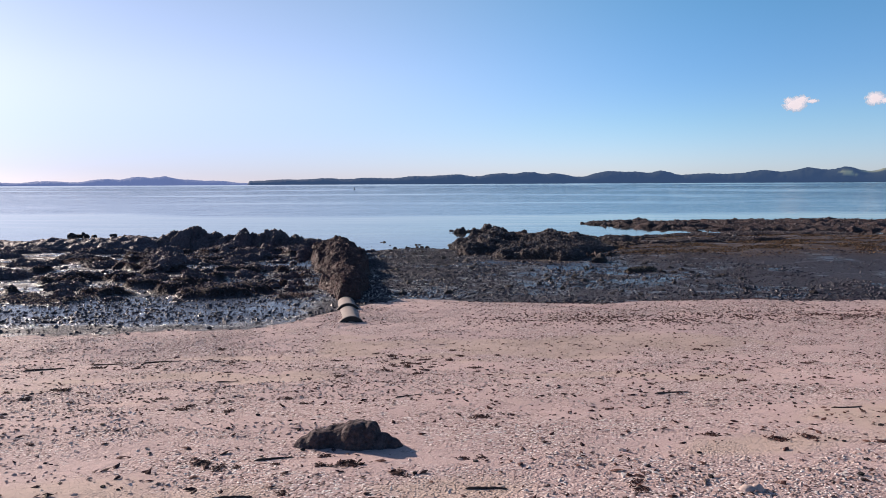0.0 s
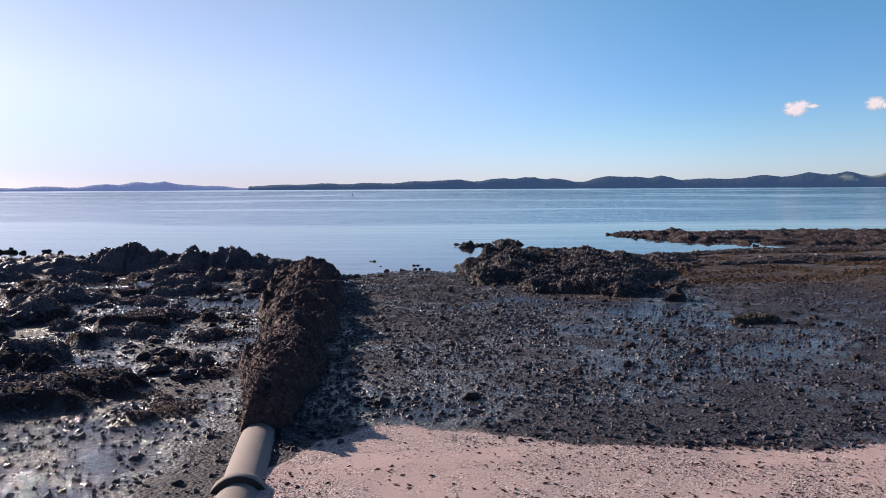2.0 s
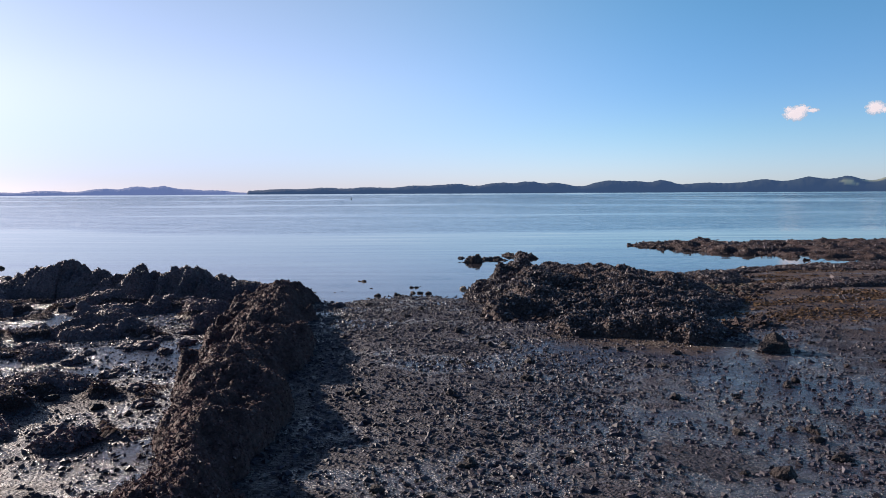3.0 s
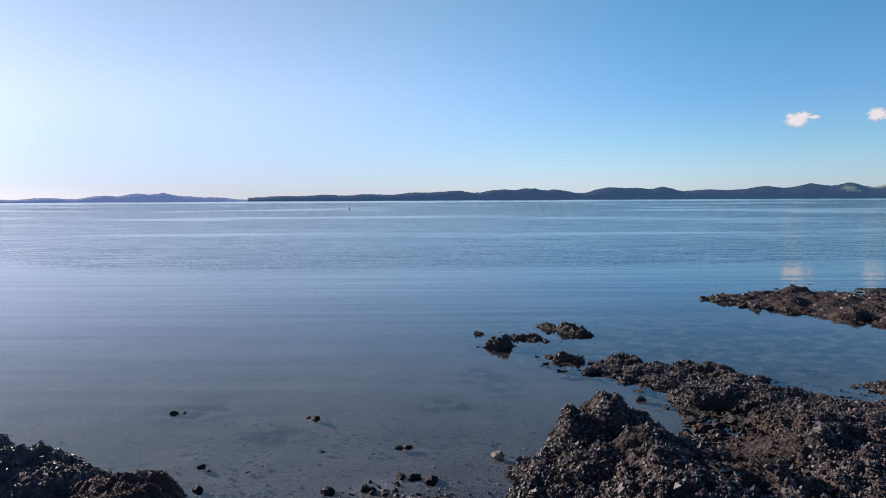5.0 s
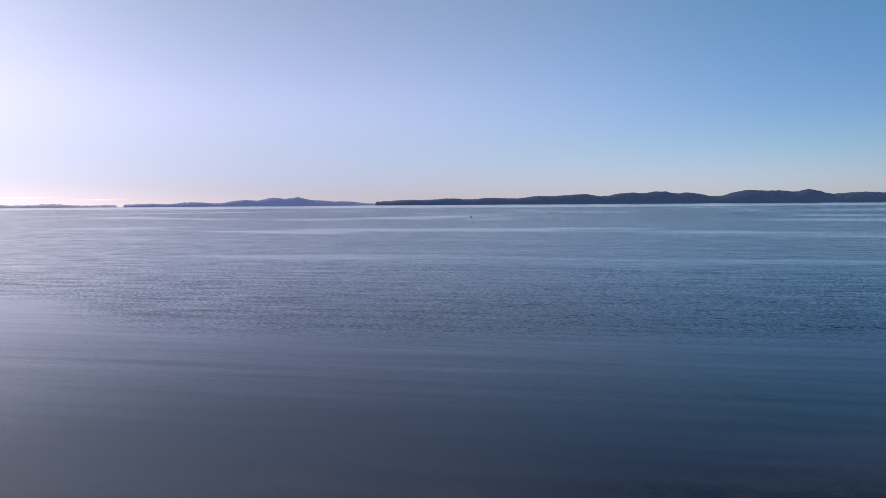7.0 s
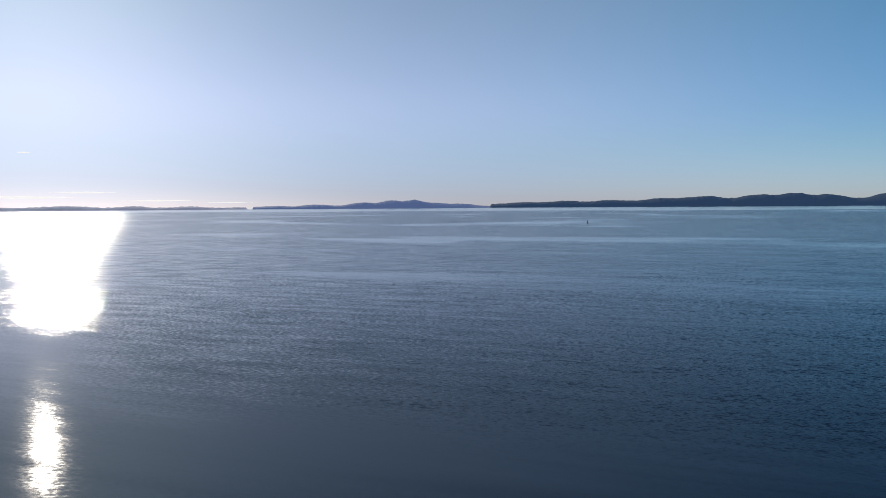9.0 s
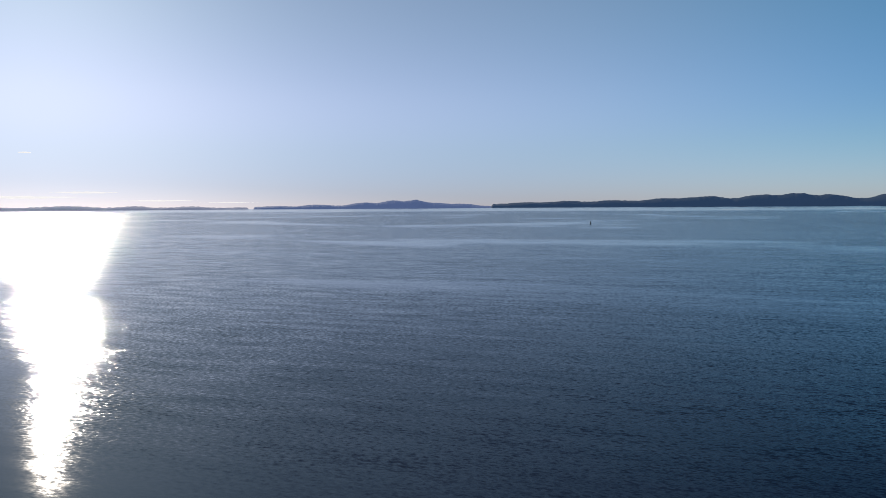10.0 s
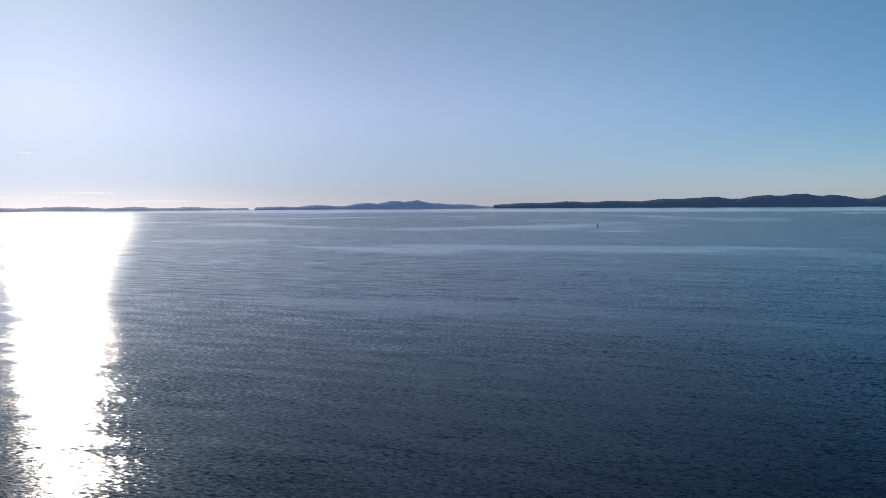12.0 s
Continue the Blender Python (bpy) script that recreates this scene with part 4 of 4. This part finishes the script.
for k, (x, y, w, h) in enumerate(HUMPS):
    if min(math.hypot(x - a, y - b) for a, b in SHEEN) < 1.3:
        continue
    w, h = 0.85 * w, 0.65 * h
    turn = 0.35 * math.sin(k * 2.4)
    ln = w * (0.95 + 0.35 * math.sin(k * 1.7))
    outcrop("weedy_rock", "low hump of rock under dark seaweed on wet mud",
            [(x - ln, y - ln * turn, w * 0.5, h * 0.7), (x, y + 0.2 * w * math.cos(k), w * 1.0, h), (x + ln, y + ln * turn, w * 0.5, h * 0.7)], ROCK, 200 + k, 0.075, 0.4, int(2000 * w), "rock", 0.037, TUFT, 0.9, 1.15)

# ---- the concrete pipe ----
def pipe_section(length, plug=False):
    """A bell-ended pipe along +y, bell first."""
    prof = [(0.262, 0.0), (0.264, 0.0), (0.363, 0.0), (0.365, 0.0), (0.375, 0.015), (0.375, 0.15), (0.35, 0.20), (0.302, 0.25), (0.30, 0.26), (0.30, length - 0.002), (0.30, length), (0.24, length), (0.24, 0.14), (0.262, 0.12)]
    n = 48
    V = [(r * math.cos(2 * math.pi * k / n), y, r * math.sin(2 * math.pi * k / n)) for r, y in prof for k in range(n)]
    m = len(prof)
    F = [(i * n + k, i * n + (k + 1) % n, ((i + 1) % m) * n + (k + 1) % n, ((i + 1) % m) * n + k) for i in range(m) for k in range(n)]
    return raw_mesh("pipe_section", V, F, CONCRETE, True)


def lathe_y(name, prof, material, n=40):
    V = [(r * math.cos(2 * math.pi * k / n), y, r * math.sin(2 * math.pi * k / n)) for r, y in prof for k in range(n)]
    F = [(i * n + k, i * n + (k + 1) % n, (i + 1) * n + (k + 1) % n, (i + 1) * n + k) for i in range(len(prof) - 1) for k in range(n)]
    return raw_mesh(name, V, F, material)


pipe = tagged(new("outfall_pipe"), "half-buried grey concrete outfall pipe with bell joints in the sand", "pipe")
pipe.matrix_world = Matrix.Translation(PIPE_A) @ (PIPE_B - PIPE_A).to_track_quat("Y", "Z").to_matrix().to_4x4()
for k in range(3):
    sec = part("pipe_section", pipe_section(2.78), pipe)
    sec.location = (0, 2.74 * k, 0)
    # dark ring added on each bell face to stand for its shade
    ring = lathe_y("shade_ring", [(0.25, -0.012), (0.352, -0.012), (0.368, 0.0), (0.368, 0.02)], JOINT_SHADE)
    part("shade_ring", ring, sec, "dark ring for the shade on the bell rim")
part("sand_plug", lathe_y("sand_plug", [(0.001, 0.05), (0.15, 0.055), (0.262, 0.06)], GROUND), pipe, "sand filling the pipe mouth")

# ---- beach things ----
def heap(name, label, category, x, y, blobs, material, seed, step=0.012, rough=1.0):
    """A low rock made of merged rounded masses (dx, dy, rx, ry, height)."""
    x0, x1 = min(b[0] - b[2] for b in blobs) - 0.03, max(b[0] + b[2] for b in blobs) + 0.03
    y0, y1 = min(b[1] - b[3] for b in blobs) - 0.03, max(b[1] + b[3] for b in blobs) + 0.03
    xs, ys = np.arange(x0, x1, step), np.arange(y0, y1, step)
    Xh, Yh = np.meshgrid(xs, ys, indexing="ij")
    H = np.full(Xh.shape, -0.05)
    for dx, dy, rx, ry, h in blobs:
        q = ((Xh - dx) / rx) ** 2 + ((Yh - dy) / ry) ** 2 + 0.18 * fbm(Xh / 0.12, Yh / 0.12, seed, 3)
        H = np.maximum(H, h * np.clip(1 - np.clip(q, 0, 1.4) ** 1.6, -0.3, 1) ** 1.0)
    H = H + rough * (H > -0.02) * (0.012 * fbm(Xh / 0.05, Yh / 0.05, seed + 1, 4) + 0.02 * lumps(Xh / 0.09, Yh / 0.09, seed))
    return tagged(new(name, raw_mesh(name, np.stack([Xh + x, Yh + y, H + land(Xh + x, Yh + y)], -1).reshape(-1, 3), grid_faces(len(xs), len(ys)), material, True)), label, category)


heap("rock", "dark weathered rock half sunk in dry sand", "rock", -0.82, 5.86,
     [(0.07, 0.0, 0.18, 0.2, 0.20), (0.17, 0.0, 0.13, 0.17, 0.19), (-0.08, 0.04, 0.18, 0.18, 0.145), (-0.24, 0.0, 0.2, 0.15, 0.115), (-0.36, 0.0, 0.12, 0.1, 0.07), (0.28, -0.04, 0.11, 0.12, 0.10), (0.37, -0.06, 0.09, 0.08, 0.055)], BOULDER, 7, 0.012, 0.55)


def stick(label, a, b, bow, thick, seed):
    """A bent twig lying on the sand from a to b."""
    rng = np.random.default_rng(seed)
    n, m = 14, 6
    V = []
    for i in range(n):
        k = i / (n - 1)
        x = a[0] + (b[0] - a[0]) * k + rng.normal(0, 0.004)
        y = a[1] + (b[1] - a[1]) * k + bow * math.sin(math.pi * k) + rng.normal(0, 0.004)
        r = thick * (1 - 0.55 * k) * (0.3 if i in (0, n - 1) else 1) * rng.uniform(0.85, 1.15)
        z = at(x, y) + r * 0.7
        V += [(x, y + r * math.cos(2 * math.pi * j / m), z + r * math.sin(2 * math.pi * j / m)) for j in range(m)]
    F = [(i * m + j, i * m + (j + 1) % m, (i + 1) * m + (j + 1) % m, (i + 1) * m + j) for i in range(n - 1) for j in range(m)]
    return tagged(new("stick", raw_mesh("stick", V, F, TWIG, True)), label, "stick", "driftwood on the sand")


STICKS = [((-1.59, 4.46), (-1.21, 4.5), 0.05, 0.009), ((-0.68, 4.36), (-0.33, 4.4), 0.02, 0.008), ((-1.51, 5.39), (-1.22, 5.51), 0.0, 0.011), ((0.15, 4.69), (0.44, 4.65), 0.01, 0.012),
          ((-0.57, 8.07), (-0.28, 8.37), 0.06, 0.01), ((-5.12, 11.66), (-4.62, 12.1), -0.08, 0.02), ((-6.5, 10.61), (-6.0, 10.9), 0.05, 0.022), ((1.8, 4.65), (1.86, 4.85), 0.0, 0.011),
          ((-5.9, 11.5), (-5.4, 11.6), 0.02, 0.014), ((2.6, 8.4), (3.1, 8.55), 0.05, 0.013), ((-3.2, 9.6), (-2.85, 9.65), 0.03, 0.012), ((4.2, 7.4), (4.6, 7.5), -0.04, 0.012)]
for k, (a, b, bow, thick) in enumerate(STICKS):
    stick("thin dark driftwood stick lying on sand", a, b, bow, thick, 300 + k)


# drifts of dry weed: each a small dark tangle
def weed_clump(name):
    rng = np.random.default_rng(len(name))
    p = rng.normal(0, 1, (90, 3)) * (0.06, 0.035, 0.006) + (0, 0, 0.008)
    return pieces_mesh(name, p, rng.uniform(0.01, 0.028, 90), WRACK, 5, (1.5, 0.5, 0.25), 0.15)


clump = tagged(new("seaweed_clump", weed_clump("seaweed_clump")), "small dark tangle of dried seaweed on the sand", "seaweed", "weed clumps on the beach")
clump.location = (-0.75, 5.25, at(-0.75, 5.25))
rng = np.random.default_rng(77)
spots = [(-0.95, 5.22), (0.15, 5.4), (0.3, 5.42), (-1.75, 5.2), (-1.6, 5.22), (-1.32, 5.3), (1.34, 4.6), (2.4, 6.1), (-1.0, 4.45), (-0.45, 11.6), (-0.7, 11.8), (-0.3, 12.2), (1.35, 4.75), (2.9, 5.9)]
spots += [(rng.uniform(-6, 7), rng.uniform(4.4, 14)) for _ in range(70)]
spots += [(rng.normal(-0.6, 0.9), rng.normal(11.6, 0.7)) for _ in range(30)]
for x, y in spots:
    m = pose(x, y, at(x, y), 0, 0, rng.uniform(0, 360)) @ Matrix.Diagonal((*(rng.uniform(0.3, 0.85),) * 3, 1))
    c = copy_thing(clump, m)
    c.scale = m.to_scale()

oyster = heap("oyster_shell", "large pale oyster shell with a bluish inside", "shell", 2.05, 4.55,
              [(0, 0, 0.06, 0.045, 0.03), (0.05, -0.01, 0.05, 0.035, 0.035)], SHELL, 19, 0.005, 0.4)

# single shells and pebbles on the near sand
def cockle(name, seed):
    """A ribbed half shell, hollow side down."""
    rng = np.random.default_rng(seed)
    nu, nv = 17, 7
    a, r = np.meshgrid(np.linspace(-1.25, 1.25, nu), np.linspace(0.06, 1, nv), indexing="ij")
    rib = 1 + 0.05 * np.cos(a * 16) * r
    x, y = r * np.sin(a) * 0.95 * rib, r * np.cos(a) * rib - 0.45
    z = 0.42 * np.sqrt(np.clip(1 - r ** 2, 0, 1)) * rib + 0.02 * rng.normal(size=r.shape) * r
    return raw_mesh(name, np.stack([x, y, z], -1).reshape(-1, 3), grid_faces(nu, nv), SHELL, True)


cockles = [cockle("shell", k) for k in range(6)]
pebbles = [boulder_mesh("pebble", k + 30, STONE, 1, 0.3) for k in range(4)]
prng = np.random.default_rng(55)
for k in range(110):
    y = prng.uniform(4.3, 10.0)
    x = prng.uniform(-0.62, 0.62) * (y + 1)
    s = prng.uniform(0.014, 0.034)
    ob = tagged(new("shell", cockles[k % 6]), "pale ribbed cockle shell lying on the sand", "shell", "shells on the sand")
    ob.matrix_world = pose(x, y, at(x, y) + 0.12 * s, prng.uniform(-12, 12), prng.uniform(-10, 10), prng.uniform(0, 360)) @ Matrix.Diagonal((s, s, s, 1))
for k in range(90):
    y = prng.uniform(4.3, 12.0)
    x = prng.uniform(-0.62, 0.62) * (y + 1)
    s = prng.uniform(0.012, 0.03)
    ob = tagged(new("pebble", pebbles[k % 4]), "small dark rounded pebble on the sand", "pebble", "pebbles on the sand")
    ob.matrix_world = pose(x, y, at(x, y) + 0.2 * s, 0, 0, prng.uniform(0, 360)) @ Matrix.Diagonal((s, s * 0.8, s * 0.6, 1))

# ---- buoy ----
bu = tagged(new("buoy"), "dark channel buoy with a short mast", "buoy")
bu.location = (-66.8, 529.8, 0)
def lathe(name, prof, material, n=16):
    V = [(r * math.cos(2 * math.pi * k / n), r * math.sin(2 * math.pi * k / n), z) for r, z in prof for k in range(n)]
    F = [(i * n + k, i * n + (k + 1) % n, (i + 1) * n + (k + 1) % n, (i + 1) * n + k) for i in range(len(prof) - 1) for k in range(n)]
    return raw_mesh(name, V, F, material, True)


part("float", lathe("float", [(0.01, -0.4), (0.5, -0.35), (0.62, 0.0), (0.6, 0.25), (0.4, 0.45), (0.01, 0.5)], BUOY), bu)
part("mast", lathe("mast", [(0.28, 0.4), (0.24, 1.2), (0.12, 1.5), (0.1, 1.9), (0.01, 1.92)], BUOY), bu)
part("topmark", lathe("topmark", [(0.01, 1.85), (0.2, 1.9), (0.22, 2.1), (0.01, 2.2)], BUOY), bu)

# ---- single stones ----
stones = [boulder_mesh("stone", k, STONE, 2, 0.42) for k in range(5)]
def stone(x, y, size, k, label, flat=0.6, name="stone", group="stones on the mud", z=None):
    ob = tagged(new(name, stones[k % 5]), label, "stone", group)
    ob.matrix_world = pose(x, y, (at(x, y) if z is None else z) + 0.2 * size, 0, 0, k * 57 % 360) @ Matrix.Diagonal((size, size * 0.8, size * flat, 1))
    return ob


WADING = [(-9.6, 59.0, 0.17), (-9.3, 59.05, 0.10), (-4.93, 58.4, 0.17), (-5.2, 58.5, 0.10), (-7.16, 54.45, 0.13), (-6.9, 54.2, 0.10), (-6.75, 53.0, 0.15), (-5.88, 54.1, 0.07),
          (-5.6, 54.5, 0.06), (-4.22, 55.5, 0.09), (-2.83, 55.35, 0.06), (-2.6, 55.4, 0.06), (-2.15, 55.75, 0.14), (-1.9, 55.8, 0.13), (-1.72, 56.3, 0.07), (-3.67, 52.9, 0.20),
          (-2.75, 52.95, 0.16), (-2.6, 52.75, 0.08), (-1.98, 53.75, 0.15), (-1.65, 53.7, 0.16), (-1.22, 53.5, 0.22), (-2.05, 53.3, 0.10), (-0.55, 53.4, 0.05), (5.77, 60.2, 0.2), (6.37, 59.3, 0.13),
          (-35.2, 66.4, 0.5), (-34.6, 67.0, 0.42), (-33.8, 66.2, 0.36), (-33.0, 66.0, 0.3), (-31.3, 66.4, 0.36), (-30.2, 66.3, 0.3)]
for k, (x, y, s) in enumerate(WADING):
    stone(x, y, s, k, "dark wet stone standing in shallow water", 0.7, "stone", "stones in the shallows", max(at(x, y), -0.04))
pale = stone(0.5, 55.0, 0.17, 3, "pale shell-crusted stone standing in shallow water", 0.8, "stone", "stones in the shallows", 0.0)
pale.data = boulder_mesh("pale_stone", 3, PALE, 2, 0.42)
stone(8.75, 38.8, 0.55, 1, "dark boulder beside the oyster mound", 0.6, "boulder", "stones on the mud")
srng = np.random.default_rng(31)
for k in range(170):
    x, y = srng.uniform(-9, 13), srng.uniform(23, 50)
    if abs(x - bank_x(y)) < 1.9 or (x > 1 and y > 40):
        continue
    stone(x, y, srng.uniform(0.07, 0.17), k, "dark wet stone on the mud", srng.uniform(0.5, 0.8))

lumpy = [boulder_mesh("weedy_stone", k + 9, ROCK, 3, 0.5) for k in range(4)]
for k in range(150):
    x, y = srng.uniform(-21, -5), srng.uniform(24.5, 51)
    s = srng.uniform(0.08, 0.24)
    if abs(x - bank_x(y)) < 1.6 + s:
        continue
    ob = tagged(new("weedy_stone", lumpy[k % 4]), "small lump of rock under dark seaweed on wet mud", "rock", "weedy lumps on the flat")
    ob.matrix_world = pose(x, y, at(x, y) + 0.15 * s, 0, 0, k * 47 % 360) @ Matrix.Diagonal((s * 1.3, s, s * 0.62, 1))

# ---- gravel, shells ----
def on_mud(x, y):
    inside = smooth(-0.3, 0.4 + 0.5 * smooth(3, 5, -x), y - np.interp(x, EDGE_X, EDGE_Y) + 0.5 * fbm(x / 1.2, y / 0.8, 14, 3))
    left = np.where(x < bank_x(y), np.where(y < 23, 0.48, 0.5), 1.0)
    silt = np.where(x < 3, 0.6, 0.35) + np.where(x < 3, 0.4, 0.65) * smooth(-0.3, 0.25, fbm(x / 2.2, y / 1.8, 12, 4))
    wetline = np.where((x > 3.0) & (y < 42) & (y > 24), 0.62, 1.0)
    bare = 1 - 0.85 * np.exp(-(((x - 5.4) / 3.6) ** 2 + ((y - 38.9 + 0.35 * (x - 5.4)) / 1.3) ** 2)) - 0.6 * smooth(9, 12, x) * smooth(42, 46, y)
    return inside * silt * left * wetline * np.clip(bare, 0, 1) * (1 - smooth(0.03, 0.12, knolls(x, y)))


x, y = thrown(42000, -12, 17, 14.5, 53, 1, on_mud)
stuff("gravel", "dark wet gravel and broken shell over mud", "gravel", x, y, np.where(x < bank_x(y), 0.024, 0.031) * sizes_of(2, 0.5, len(x)), GRAVEL, 3, shape=(0.95, 0.8, 0.62), tilt=0.35, blocks=True)
x, y = thrown(16000, -14, 17, 17, 52, 61, on_mud)
stuff("gravel", "dark wet fist-sized stones on the mud", "gravel", x, y, 0.040 * sizes_of(62, 0.35, len(x)), GRAVEL, 63, shape=(1, 0.8, 0.65), tilt=0.4, blocks=True)
x, y = thrown(115000, -12, 17, 14.5, 53, 21, on_mud)
stuff("gravel", "fine dark shell grit over wet mud", "gravel", x, y, np.where(x < bank_x(y), 0.014, 0.0175) * sizes_of(22, 0.5, len(x)), GRAVEL, 23, shape=(1, 0.85, 0.6), tilt=0.5, chips=True)
x, y = thrown(60000, -40, 45, 14.5, 60, 4, on_mud)
stuff("gravel", "dark wet stones scattered over the mud flat", "gravel", x, y, 0.05 * sizes_of(5, 0.4, len(x)), GRAVEL, 6, shape=(1, 0.8, 0.5), tilt=0.4, chips=True)
x, y = thrown(90000, -24, -4, 20, 53, 41, lambda x, y: smooth(0.004, 0.04, knolls(x, y)))
stuff("seaweed_tufts", "dark seaweed over lumps in the mud", "seaweed", x, y, 0.04 * sizes_of(42, 0.4, len(x)), TUFT, 43, shape=(1, 0.7, 0.5), tilt=0.8, chips=True)


def on_sand(x, y):
    bands = 0.06 + 0.94 * smooth(-0.05, 0.35, fbm(x / 2.4, y / 1.3, 21, 5, 0.6))
    return bands * (1 - 0.85 * bare_sand(x, y)) * (1 - smooth(-0.8, 0.2, y - np.interp(x, EDGE_X, EDGE_Y)))


x, y = thrown(125000, -9, 12, 3.6, 22.5, 7, on_sand)
stuff("shell_grit", "broken shells strewn over the sand", "shells", x, y, 0.0145 * sizes_of(8, 0.5, len(x)), SHELL, 9, shape=(1, 0.8, 0.28), tilt=0.35, chips=True)
def on_wrack(x, y):
    line = np.exp(-((y - 17.4 - 0.5 * fbm(x / 3, y / 3, 71, 2)) / 0.45) ** 2) * 0.2 + 0.6 * np.exp(-((y - 12.0 - 1.0 * fbm(x / 3, y / 5, 73, 3)) / 0.5) ** 2) + 0.5 * np.exp(-((y - 9.0 - 1.2 * fbm(x / 2, y / 5, 75, 3)) / 0.4) ** 2)
    return np.clip(0.16 + 0.22 * smooth(14.5, 16, y) * smooth(0, 3, x) + 0.16 * smooth(0.0, 0.4, fbm(x / 1.1, y / 0.8, 77, 4)) + 0.75 * line * smooth(-0.3, 0.3, fbm(x / 0.7, y / 0.5, 78, 4)), 0, 1) * (1 - smooth(-0.8, 0.2, y - np.interp(x, EDGE_X, EDGE_Y)))


x, y = thrown(40000, -10, 13, 3.6, 22.5, 17, on_wrack)
stuff("seaweed_bits", "dark bits of dried seaweed on the sand", "seaweed", x, y, 0.019 * sizes_of(18, 0.5, len(x)), WRACK, 19, shape=(1.3, 0.7, 0.3), tilt=0.2)


def on_line(x, y):
    strand = 0.8 * np.exp(-((y - 17.6 - 0.05 * (x - 3) - 0.3 * fbm(x / 1.5, y / 3, 71, 3)) / 0.85) ** 2) * smooth(-0.5, 5, x)
    rim = 0.75 * np.exp(-((y - 0.1 - np.interp(x, EDGE_X, EDGE_Y)) / 0.22) ** 2) * smooth(0.5, 2.5, x)
    return np.clip((strand + rim) * (0.2 + 0.65 * smooth(-0.5, 0.5, fbm(x / 0.6, y / 0.4, 78, 3))), 0, 1)


x, y = thrown(26000, -0.5, 13, 15.8, 22.5, 27, on_line)
stuff("seaweed_bits", "line of dark dried seaweed left by the tide", "seaweed", x, y, 0.021 * sizes_of(28, 0.5, len(x)), WRACK, 29, shape=(1.4, 0.7, 0.35), tilt=0.25)


def on_weed_flat(x, y):
    return smooth(8, 12, x) * smooth(40, 46, y) * smooth(-0.1, 0.3, fbm(x / 2.5, y / 1.6, 81, 4)) * smooth(-0.05, 0.03, shelf(x, y))


x, y = thrown(70000, 8, 45, 40, 68, 51, on_weed_flat)
stuff("seaweed_tufts", "orange-brown seaweed over the wet flat", "seaweed", x, y, 0.06 * sizes_of(52, 0.4, len(x)), ORANGE, 53, shape=(1.2, 0.8, 0.4), tilt=0.5, chips=True)
